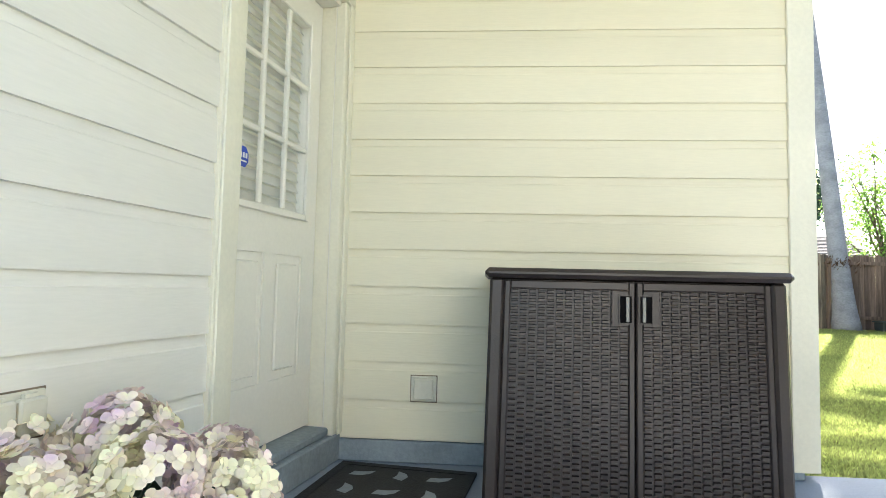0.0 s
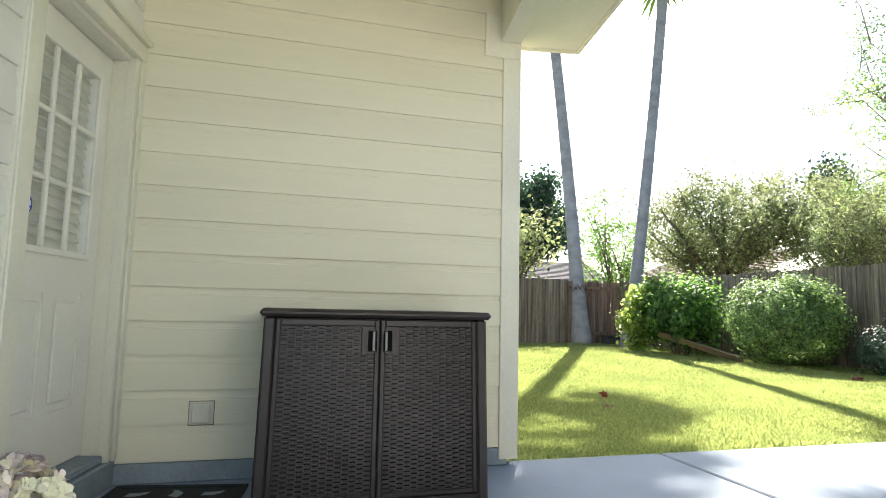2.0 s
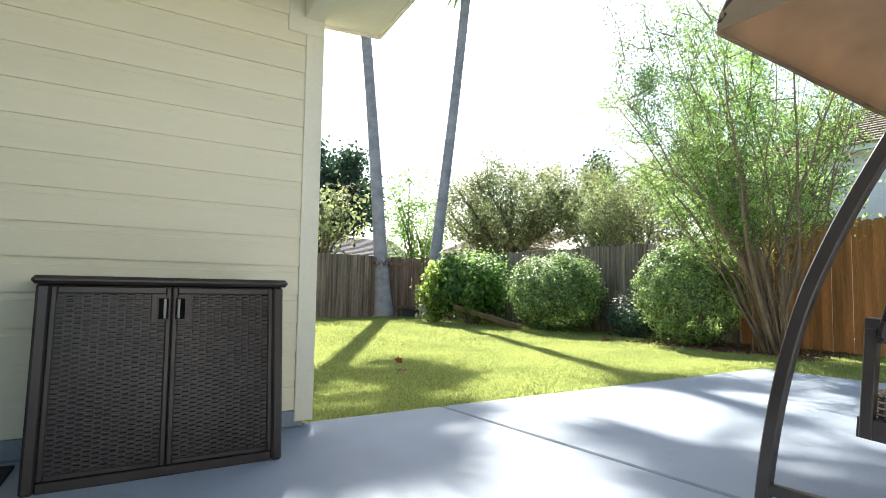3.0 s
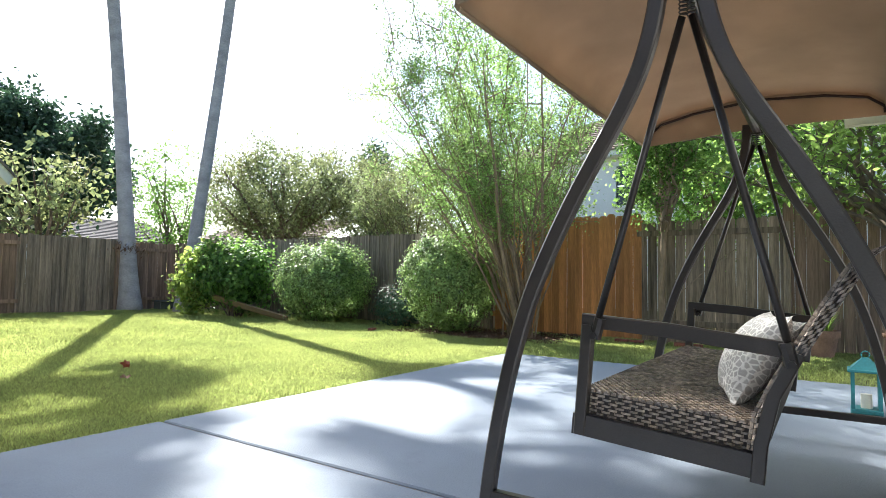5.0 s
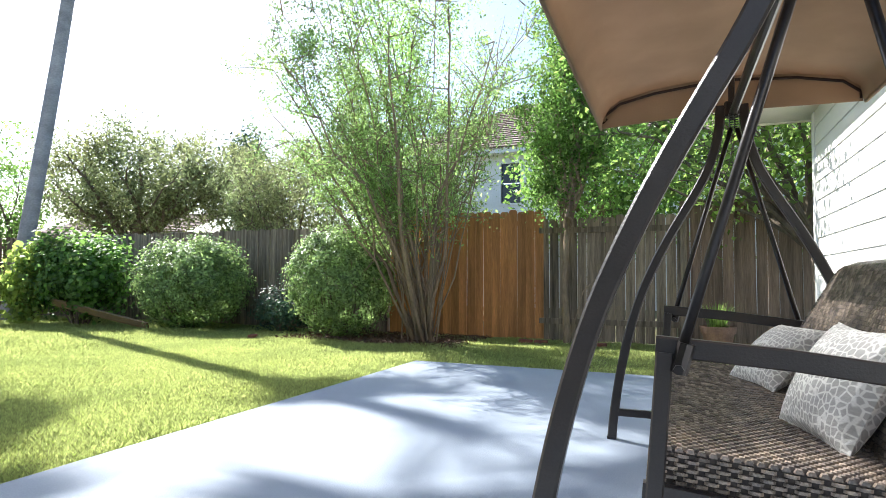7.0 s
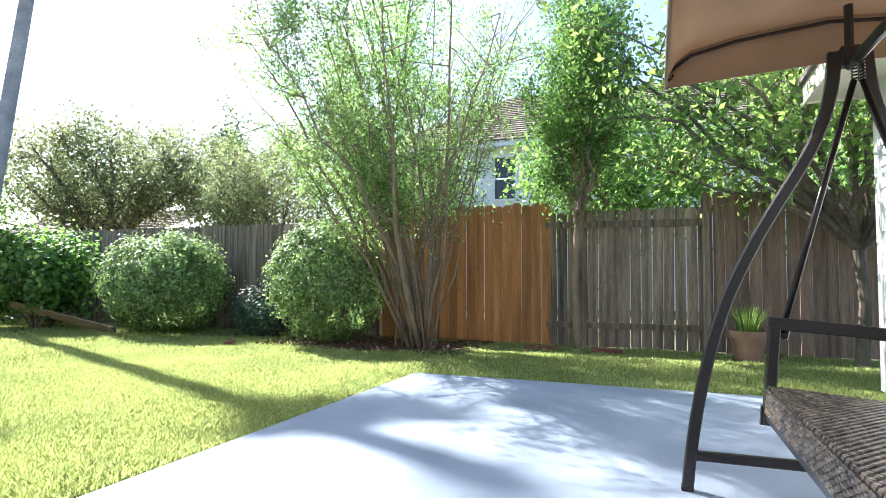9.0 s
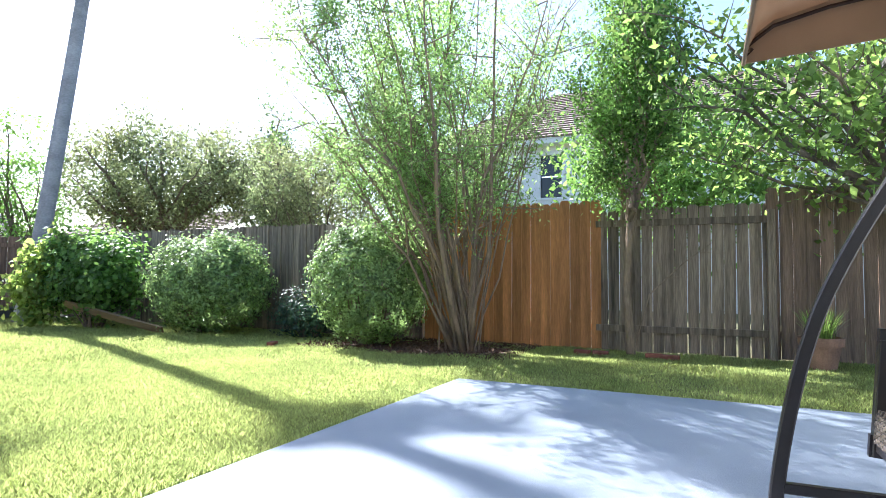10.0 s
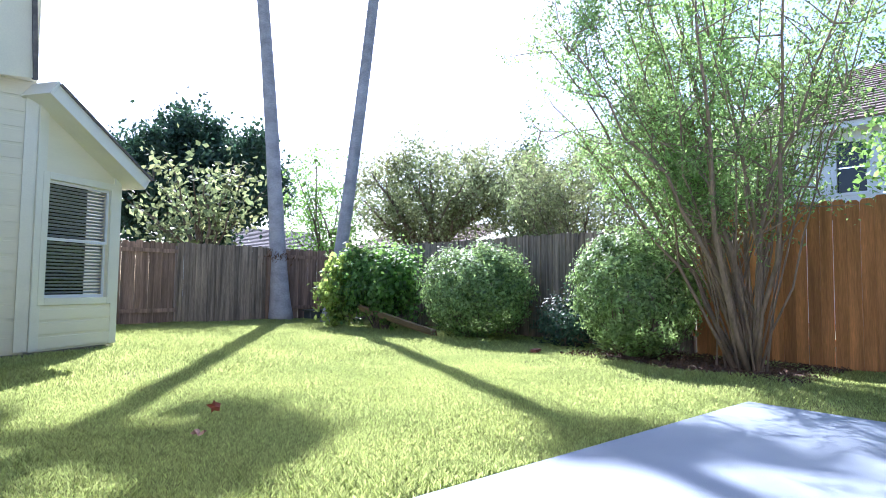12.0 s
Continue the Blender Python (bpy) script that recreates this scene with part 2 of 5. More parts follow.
class Mesh:
    """Vertices and faces, gathered piece by piece."""

    def __init__(self):
        self.v, self.f = [], []

    def poly(self, *pts):
        k = len(self.v)
        self.v += [tuple(p) for p in pts]
        self.f.append(tuple(range(k, k + len(pts))))

    def box(self, lo, hi, m=None, c=0.0):
        """A box, its edges cut by c."""
        x0, y0, z0 = lo
        x1, y1, z1 = hi
        k = len(self.v)
        if c <= 0:
            pts = [(x, y, z) for z in (z0, z1) for x, y in ((x0, y0), (x1, y0), (x1, y1), (x0, y1))]
            faces = [(3, 2, 1, 0), (4, 5, 6, 7), (0, 1, 5, 4), (1, 2, 6, 5), (2, 3, 7, 6), (3, 0, 4, 7)]
        else:
            pts, ring = [], []
            for z, e in ((z0, c), (z0 + c, 0), (z1 - c, 0), (z1, c)):
                ring.append(len(pts))
                pts += [(x0 + c, y0 + e, z), (x1 - c, y0 + e, z), (x1 - e, y0 + c, z), (x1 - e, y1 - c, z),
                        (x1 - c, y1 - e, z), (x0 + c, y1 - e, z), (x0 + e, y1 - c, z), (x0 + e, y0 + c, z)]
            faces = [tuple(reversed(range(8))), tuple(range(24, 32))]
            for a in ring[:-1]:
                faces += [(a + i, a + (i + 1) % 8, a + 8 + (i + 1) % 8, a + 8 + i) for i in range(8)]
        if m is not None:
            pts = [tuple(m @ Vector(p)) for p in pts]
        self.v += pts
        self.f += [tuple(k + i for i in f) for f in faces]
        return self

    def tube(self, path, radii, sides=8, caps=True, section=None, up=None):
        """A tube along a path; section: a closed outline (right, up) in place of a circle."""
        path = [Vector(p) for p in path]
        if not hasattr(radii, "__len__"):
            radii = [radii] * len(path)
        k = len(self.v)
        outline = section or [(math.cos(2 * math.pi * i / sides), math.sin(2 * math.pi * i / sides)) for i in range(sides)]
        sides = len(outline)
        for i, p in enumerate(path):
            t = (path[min(i + 1, len(path) - 1)] - path[max(i - 1, 0)]).normalized()
            ref = Vector(up) if up else (Vector((0, 0, 1)) if abs(t.z) < 0.9 else Vector((1, 0, 0)))
            right = t.cross(ref).normalized()
            top = right.cross(t)
            self.v += [tuple(p + (right * a + top * b) * radii[i]) for a, b in outline]
        for i in range(len(path) - 1):
            a = k + i * sides
            self.f += [(a + j, a + (j + 1) % sides, a + sides + (j + 1) % sides, a + sides + j) for j in range(sides)]
        if caps:
            self.f.append(tuple(reversed(range(k, k + sides))))
            self.f.append(tuple(range(len(self.v) - sides, len(self.v))))
        return self

    def lathe(self, rings, sides=24, at=(0, 0, 0)):
        """A turned shape from (radius, height) rings."""
        k = len(self.v)
        for r, z in rings:
            self.v += [(at[0] + r * math.cos(2 * math.pi * i / sides), at[1] + r * math.sin(2 * math.pi * i / sides), at[2] + z) for i in range(sides)]
        for i in range(len(rings) - 1):
            a = k + i * sides
            self.f += [(a + j, a + (j + 1) % sides, a + sides + (j + 1) % sides, a + sides + j) for j in range(sides)]
        self.f.append(tuple(reversed(range(k, k + sides))))
        self.f.append(tuple(range(len(self.v) - sides, len(self.v))))
        return self

    def data(self, name, mat, smooth=False):
        me = bpy.data.meshes.new(name)
        me.from_pydata(self.v, [], self.f)
        me.materials.append(mat)
        if smooth:
            me.polygons.foreach_set("use_smooth", [True] * len(me.polygons))
        me.update()
        return me


def thing(name, label, category, at=(0, 0, 0), group="", kind=""):
    ob = new(name)
    ob.empty_display_size = 0.1
    ob.location = at
    return tagged(ob, label, category, group, kind)


def adopt(ob, parent):
    ob.parent = parent
    base = Matrix.Translation(parent.location) if parent.parent is None else Matrix.Translation(parent.parent.location)
    ob.matrix_parent_inverse = base.inverted()
    return ob


def part(name, mesh, mat, parent, label="", smooth=False, kind=""):
    """One mesh under a thing (or under a part), built in world coordinates."""
    ob = new(name, mesh.data(name, mat, smooth))
    if parent.type == "EMPTY":
        ob.parent = parent
        ob.matrix_parent_inverse = Matrix.Translation(parent.location).inverted()
    else:
        ob.parent = parent
    return tagged(ob, label, kind=kind)


def solid(name, mesh, mat, label, category, group="", kind="", smooth=False):
    return tagged(new(name, mesh.data(name, mat, smooth)), label, category, group, kind)


def leaf_mesh(name, centres, size, mat, rng, aspect=0.5, droop=0.0, outward=None):
    """Many small folded leaves, one four-cornered face each."""
    n = len(centres)
    c = np.asarray(centres, dtype=float)
    d = rng.normal(size=(n, 3))
    d[:, 2] -= droop
    d /= np.linalg.norm(d, axis=1)[:, None]
    if outward is not None:                      # leaf faces turned roughly to the outside of the bush
        o = outward / (np.linalg.norm(outward, axis=1)[:, None] + 1e-9) + rng.normal(size=(n, 3)) * 0.42
        o /= np.linalg.norm(o, axis=1)[:, None]
        d = d - (d * o).sum(1)[:, None] * o
        d /= np.linalg.norm(d, axis=1)[:, None] + 1e-9
    s = np.cross(d, rng.normal(size=(n, 3)) if outward is None else o)
    s /= np.linalg.norm(s, axis=1)[:, None] + 1e-9
    u = np.cross(d, s)
    L = size * rng.uniform(0.6, 1.25, size=(n, 1))
    W = L * aspect * 0.5
    base, tip = c - d * L * 0.5, c + d * L * 0.5
    left, right = c + s * W + u * W * 0.35, c - s * W + u * W * 0.35
    v = np.stack([base, left, tip, right], axis=1).reshape(-1, 3)
    me = bpy.data.meshes.new(name)
    me.vertices.add(4 * n)
    me.vertices.foreach_set("co", v.astype(np.float32).ravel())
    me.loops.add(4 * n)
    me.loops.foreach_set("vertex_index", np.arange(4 * n, dtype=np.int32))
    me.polygons.add(n)
    me.polygons.foreach_set("loop_start", np.arange(0, 4 * n, 4, dtype=np.int32))
    me.update(calc_edges=True)
    me.materials.append(mat)
    return me


def leaves(name, parent, centres, size, mat, rng, **more):
    ob = new(name, leaf_mesh(name, centres, size, mat, rng, **more))
    ob.parent = parent
    if parent.type == "EMPTY":
        ob.matrix_parent_inverse = Matrix.Translation(parent.location).inverted()
    return ob


def blob_points(n, centre, radii, rng, shell=0.35, clumps=40, clump_r=0.25):
    """Points gathered in clumps through an uneven rounded body, thicker towards its skin."""
    k = rng.normal(size=(clumps, 3))
    k /= np.linalg.norm(k, axis=1)[:, None]
    k *= (1 - shell * rng.random((clumps, 1)) ** 0.8)
    k = k * np.asarray(radii) + np.asarray(centre)
    pick = rng.integers(0, clumps, n)
    size = clump_r * rng.uniform(0.6, 1.4, size=(clumps, 1))
    return k[pick] + rng.normal(size=(n, 3)) * size[pick] * 0.5

# ---- ground ----
ground = Mesh()
ground.poly((-900, -900, -0.035), (900, -900, -0.035), (900, 900, -0.035), (-900, 900, -0.035))
solid("ground", ground, SOIL, "lawn soil under short green grass", "ground", kind="structure")

patio = tagged(new("pavement", Mesh().box((-6.0, -9.0, -0.14), (7.8, -0.02, -0.04)).data("pavement", SLAB)), "smooth blue-grey concrete patio", "patio", kind="structure")
JOINT = 3.375
part("slab", Mesh().box((-6.0, -9.0, -0.12), (JOINT - 0.012, 0.075, 0.0), c=0.008), SLAB, patio)
part("slab", Mesh().box((JOINT + 0.012, -9.0, -0.12), (7.9, 0.075, 0.0), c=0.008), SLAB, patio)
part("expansion_joint", Mesh().box((JOINT - 0.012, -9.0, -0.1), (JOINT + 0.012, 0.07, -0.012)), FENCE_GREY, patio, "old wood strip in the concrete joint")

# ---- house walls ----
EXPOSURE = 0.1765


def frame_of(origin, along):
    """A wall's own axes: x along it, y out of its face, z up."""
    a = Vector((along[0], along[1], 0)).normalized()
    out = Vector((a.y, -a.x, 0))
    return Matrix(((a.x, out.x, 0, origin[0]), (a.y, out.y, 0, origin[1]), (0, 0, 1, 0), (0, 0, 0, 1)))


def siding(wall, m, spans, z0, z1, mat, exposure=EXPOSURE):
    """Lapped boards on a wall; spans: (start, end, lowest, highest) along it."""
    cache = {}
    z = z0
    while z < z1 - 0.01:
        for a, b, lo, hi in spans:
            if z + exposure <= lo + 0.02 or z >= hi - 0.02:
                continue
            h = min(z + exposure + 0.012, hi) - z
            key = (round(a, 3), round(b, 3), round(h, 3))
            if key not in cache:
                s = Mesh()
                for x in (a, b):
                    c = max(0.02, h - 0.05)
                    s.v += [(x, 0.0, 0), (x, 0.016, 0), (x, 0.0165, 0.006), (x, 0.0125, c), (x, 0.0085, c + 0.004), (x, 0.004, h), (x, 0.0, h)]
                s.f = [tuple(range(7)), tuple(range(13, 6, -1))] + [(i, i + 7, i + 8, i + 1) for i in range(6)]
                cache[key] = s.data("siding_board", mat)
            ob = new("siding_board", cache[key])
            ob.parent = wall
            ob.matrix_local = m @ Matrix.Translation((0, 0, z))
        z += exposure


CORNER = (0.157, 0.0)
BACK = frame_of(CORNER, (1, 0))
# the wall behind the cabinet: its face looks towards -y
wall_back = solid("wall_north", Mesh().box((0.0, 0.0, 0.09), (3.6, 0.15, 3.0)), SIDING, "cream painted lap siding wall", "wall", kind="structure")
wall_back.data.transform(Matrix.Translation((-1.3, 0.003, 0)))
siding(wall_back, BACK, [(0.0, 2.06, 0.1, 3.0)], 0.105, 2.9, SIDING)
solid("baseboard", Mesh().box((-0.1, -0.022, 0.0), (2.27, 0.1, 0.1), c=0.006), CURB, "blue-grey painted concrete foundation edge", "foundation", kind="structure")
corner = solid("trim", Mesh().box((2.215, -0.026, 0.035), (2.335, 0.1, 2.475), c=0.004).box((2.095, -0.026, 2.475), (2.335, 0.1, 2.75), c=0.004),
               TRIM, "cream corner board of the porch wall", "trim", kind="structure")
# the wall's end and the hidden flank of the house beyond it
solid("wall_east", Mesh().box((2.1, 0.15, 0.0), (2.3, 7.0, 3.4)), SIDING, "cream house flank past the porch", "wall", kind="structure")

# the door wall, a little askew
LEFT_AZ = 10.0
u_dir = (-math.sin(radians(LEFT_AZ)), -math.cos(radians(LEFT_AZ)))
LEFT = Matrix(((u_dir[0], -u_dir[1], 0, CORNER[0]), (u_dir[1], u_dir[0], 0, CORNER[1]), (0, 0, 1, 0), (0, 0, 0, 1)))
D0, D1, DTOP, DSILL = 0.085, 0.895, 2.14, 0.17
wl = Mesh()
wl.box((-0.3, -0.17, 0.09), (D0, 0.0, 3.0), LEFT).box((D1, -0.17, 0.09), (3.6, 0.0, 3.0), LEFT).box((D0, -0.17, DTOP), (D1, 0.0, 3.0), LEFT).box((D0, -0.17, 0.05), (D1, -0.02, DSILL - 0.02), LEFT)
wall_left = solid("wall_west", wl, SKYLIT_SIDING, "cream lap siding wall around the back door, skylight in its colour", "wall", kind="structure")
siding(wall_left, LEFT, [(1.0, 3.6, 0.1, 3.0), (0.0, 1.0, 2.3, 3.0)], 0.118, 2.9, SKYLIT_SIDING, 0.179)
solid("baseboard", Mesh().box((0.93, -0.1, 0.0), (3.6, 0.022, 0.11), LEFT, 0.006).box((0.0, -0.1, 0.0), (0.93, 0.034, 0.128), LEFT, 0.008), CURB, "blue-grey painted door step and foundation", "foundation", kind="structure")

# door casing
solid("trim", Mesh().box((D1 - 0.012, -0.02, 0.125), (1.0, 0.03, 2.16), LEFT, 0.006).box((D1 + 0.045, 0.03, 0.125), (1.0, 0.042, 2.16), LEFT, 0.004)
      .box((0.0, -0.02, 0.125), (D0 + 0.002, 0.03, 2.16), LEFT, 0.006).box((0.0, 0.03, 0.125), (0.05, 0.042, 2.16), LEFT, 0.004),
      TRIM, "cream moulded door casing", "door casing", kind="structure")
solid("trim", Mesh().box((0.0, -0.02, 2.163), (1.03, 0.042, 2.25), LEFT, 0.006).box((-0.02, -0.02, 2.25), (1.05, 0.07, 2.285), LEFT, 0.008), TRIM, "cream door head moulding", "door casing", kind="structure")
solid("trim", Mesh().box((D0 + 0.0005, -0.165, 0.168), (D0 + 0.0035, -0.021, DTOP - 0.002), LEFT), TRIM, "cream door jamb", "door casing", kind="structure")
solid("threshold", Mesh().box((D0 + 0.004, -0.15, 0.1285), (D1 - 0.014, 0.012, 0.166), LEFT, 0.008), CURB, "grey painted door threshold", "threshold", kind="structure")


def back_door():
    door = thing("door_1", "white painted back door with nine panes over two panels, closed", "door", LEFT @ Vector((0.5, -0.11, 0.17)), kind="structure")
    n1, n0 = -0.09, -0.128                      # outer and inner face
    a, b, lo, hi = D0 + 0.007, D1 - 0.006, DSILL + 0.004, DTOP - 0.006
    ga, gb, g0, g1 = 0.215, 0.765, 1.125, 1.985
    leaf = Mesh()
    leaf.box((a, n0, lo), (ga, n1, hi), LEFT).box((gb, n0, lo), (b, n1, hi), LEFT)
    leaf.box((ga, n0, g1), (gb, n1, hi), LEFT).box((ga, n0, lo), (gb, n1 - 0.008, g0), LEFT)
    leaf.box((ga, n1 - 0.008, lo), (gb, n1, 0.42), LEFT).box((ga, n1 - 0.008, 0.935), (gb, n1, g0), LEFT).box((0.455, n1 - 0.008, 0.42), (0.525, n1, 0.935), LEFT)
    part("leaf", leaf, DOOR, door)
    # black strip added to paint the shade of the gap beside the door
    part("gap_shade", Mesh().box((D0 + 0.004, -0.115, lo), (D0 + 0.0068, -0.098, hi), LEFT), RUBBER, door, "black strip for the shaded gap along the hinge edge")
    for p, q in ((0.215, 0.455), (0.525, 0.765)):
        part("panel", Mesh().box((p + 0.035, n1 - 0.009, 0.455), (q - 0.035, n1 + 0.002, 0.9), LEFT, 0.008), DOOR, door)
    fr = Mesh()
    w = 0.03
    fr.box((ga - w, n1, g0 - w), (ga, n1 + 0.014, g1 + w), LEFT, 0.004).box((gb, n1, g0 - w), (gb + w, n1 + 0.014, g1 + w), LEFT, 0.004)
    fr.box((ga, n1, g1), (gb, n1 + 0.013, g1 + w), LEFT, 0.004).box((ga, n1, g0 - w), (gb, n1 + 0.013, g0), LEFT, 0.004)
    part("window_frame", fr, DOOR, door)
    for i in (1, 2):
        x = ga + (gb - ga) * i / 3
        part("glazing_bar", Mesh().box((x - 0.011, n1 - 0.01, g0), (x + 0.011, n1 + 0.009, g1), LEFT, 0.004), DOOR, door)
        z = g0 + (g1 - g0) * i / 3
        for k in range(3):
            p, q = ga + (gb - ga) * k / 3 + 0.011 * (k > 0), ga + (gb - ga) * (k + 1) / 3 - 0.011 * (k < 2)
            part("glazing_bar", Mesh().box((p, n1 - 0.01, z - 0.011), (q, n1 + 0.008, z + 0.011), LEFT, 0.004), DOOR, door)
    for i in range(3):
        for k in range(3):
            p, q = ga + (gb - ga) * i / 3 + 0.012, ga + (gb - ga) * (i + 1) / 3 - 0.012
            r, s = g0 + (g1 - g0) * k / 3 + 0.012, g0 + (g1 - g0) * (k + 1) / 3 - 0.012
            pane = part("pane", Mesh().box((p, n1 - 0.012, r), (q, n1 - 0.008, s), LEFT), GLASS, door, "clear glass pane")
            pane.visible_shadow = False
    blind = thing("window_blind", "white slatted blind closed behind the door glass", "blind", LEFT @ Vector((0.5, -0.1, 1.1)))
    z, slat = g0 - 0.02, Mesh().box((ga + 0.004, -0.024, -0.0015), (gb - 0.004, 0.024, 0.0015))
    me = slat.data("slat", BLIND)
    while z < g1 + 0.02:
        ob = new("slat", me)
        ob.parent = blind
        ob.matrix_parent_inverse = Matrix.Translation(blind.location).inverted()
        ob.matrix_basis = LEFT @ Matrix.Translation((0, n1 - 0.038, z)) @ Matrix.Rotation(radians(-62), 4, "X")
        z += 0.0455
    # a black sheet behind the blind paints the darkness of the unlit room
    solid("unlit_room_sheet", Mesh().box((D0 - 0.1, -0.9, 0.1), (D1 + 0.1, -0.88, 2.4), LEFT), SHADE_BLACK, "black sheet for the unlit room behind the door blind", "wall", kind="structure")
    oc = Mesh()
    c = Vector((0.684, n1 - 0.0065, 1.286))
    oc.poly(*[LEFT @ (c + Vector((0.036 * math.cos(radians(22.5 + 45 * i)), 0, 0.042 * math.sin(radians(22.5 + 45 * i))))) for i in range(8)])
    st = thing("sticker", "blue octagonal alarm sticker with white print on the glass", "sticker", LEFT @ c)
    part("sheet", oc, BLUE, st)
    pr = Mesh()
    for x in (-0.018, 0.0, 0.018):
        pr.box((c.x + x - 0.006, c.y + 0.0006, c.z - 0.004), (c.x + x + 0.006, c.y + 0.001, c.z + 0.016), LEFT)
    pr.box((c.x - 0.02, c.y + 0.0006, c.z - 0.02), (c.x + 0.02, c.y + 0.001, c.z - 0.014), LEFT)
    part("print", pr, WHITE, st, "white bars of print")


back_door()

# porch roof: ceiling, beam along its open side, overhang and fascia
solid("ceiling", Mesh().box((-1.5, -2.2, 2.862), (2.2, 0.0, 2.9)), TRIM, "cream porch ceiling", "ceiling", kind="structure")
PORCH = Matrix.Translation((2.3, 0.0, 0)) @ Matrix.Rotation(radians(-9.0), 4, "Z") @ Matrix.Translation((-2.3, 0.0, 0))
solid("beam", Mesh().box((2.205, -2.2, 2.58), (2.335, -0.03, 2.86), PORCH, 0.005), TRIM, "cream boxed porch beam", "beam", kind="structure")
solid("soffit", Mesh().box((2.335, -2.2, 2.655), (2.765, 0.16, 2.68), PORCH), TRIM, "cream soffit of the porch overhang", "soffit", kind="structure")
solid("fascia", Mesh().box((2.765, -2.2, 2.635), (2.79, 0.185, 2.83), PORCH, 0.003).box((2.335, 0.16, 2.635), (2.765, 0.185, 2.83), PORCH), TRIM, "cream fascia board of the porch roof", "fascia", kind="structure")
solid("roof", Mesh().box((-1.5, -2.25, 2.92), (2.82, 0.3, 2.97), PORCH), SHINGLE, "grey shingle porch roof", "roof", kind="structure")

# the white wall behind the swing
S_Y, S_X = -3.94, 8.40
WS = frame_of((S_X, S_Y), (-1, 0))
wall_swing = solid("wall_patio", Mesh().box((2.3, S_Y - 0.18, 0.0), (S_X, S_Y, 2.75)), WHITE_SIDING, "white lap siding wall behind the swing", "wall", kind="structure")
siding(wall_swing, WS, [(0.1, S_X - 1.3, 0.1, 2.62)], 0.1, 2.6, WHITE_SIDING)
solid("trim", Mesh().box((S_X - 0.09, S_Y - 0.1, 0.02), (S_X + 0.02, S_Y + 0.024, 2.55), c=0.004), WHITE_SIDING, "white corner board of the patio wall", "trim", kind="structure")
solid("eave", Mesh().box((2.8, S_Y - 0.6, 2.56), (S_X + 0.25, S_Y + 0.46, 2.6)).box((2.8, S_Y + 0.46, 2.54), (S_X + 0.27, S_Y + 0.485, 2.72)).box((S_X + 0.25, S_Y - 0.6, 2.54), (S_X + 0.27, S_Y + 0.46, 2.72)),
      TRIM, "white soffit and fascia over the patio wall", "eave", kind="structure")
solid("roof", Mesh().box((2.8, S_Y - 4.0, 2.72), (S_X + 0.32, S_Y + 0.52, 2.77)), SHINGLE, "grey shingle roof over the patio wall", "roof", kind="structure")

# ---- the far corner of the house, with its window ----
A0, A1 = Vector((3.66, 6.98)), Vector((4.745, 7.69))
BAY = frame_of(A0, A1 - A0)
W = (A1 - A0).length
far_front = solid("wall_far", Mesh().box((2.2, 7.0, 0.0), (3.6, 7.15, 5.2)), SIDING, "cream lap siding wall at the far house corner", "wall", kind="structure")
siding(far_front, frame_of((2.2, 7.0), (1, 0)), [(0.0, 1.38, 0.05, 5.0)], 0.05, 5.0, SIDING, 0.2)
WA, WB, WZ0, WZ1 = 0.15, W - 0.17, 0.70, 2.24
slope_hi, slope_lo = 3.20, 2.41
bw = Mesh()
bw.box((0, -0.14, 0.02), (WA, -0.003, 2.4), BAY).box((WB, -0.14, 0.02), (W, -0.003, 2.4), BAY).box((WA, -0.14, 0.02), (WB, -0.003, WZ0), BAY).box((WA, -0.14, WZ1), (WB, -0.003, 2.4), BAY)
top = [BAY @ Vector(p) for p in ((0, -0.003, 2.4), (W, -0.003, 2.4), (W, -0.003, slope_lo), (0, -0.003, slope_hi), (0, -0.14, 2.4), (W, -0.14, 2.4), (W, -0.14, slope_lo), (0, -0.14, slope_hi))]
bw.poly(top[0], top[1], top[2], top[3])
bw.poly(top[7], top[6], top[5], top[4])
bw.poly(top[3], top[2], top[6], top[7])
wall_bay = solid("wall_bay", bw, SIDING, "cream angled wall with a window", "wall", kind="structure")
siding(wall_bay, BAY, [(0.1, W - 0.1, 0.05, 0.6)], 0.05, 0.6, SIDING, 0.185)
solid("trim", Mesh().box((-0.03, -0.03, 0.03), (0.10, 0.022, 3.2), BAY, 0.004).box((W - 0.1, -0.1, 0.03), (W + 0.022, 0.022, 2.5), BAY, 0.004), TRIM, "cream corner boards beside the window", "trim", kind="structure")
solid("trim", Mesh().box((3.49, 6.955, 0.03), (3.63, 6.985, 3.3), c=0.004), TRIM, "cream corner board of the far wall", "trim", kind="structure")
solid("wall_bay_side", Mesh().box((4.6, 7.75, 0.0), (4.74, 12.0, 2.6)), SIDING, "cream wall running on to the fence", "wall", kind="structure")


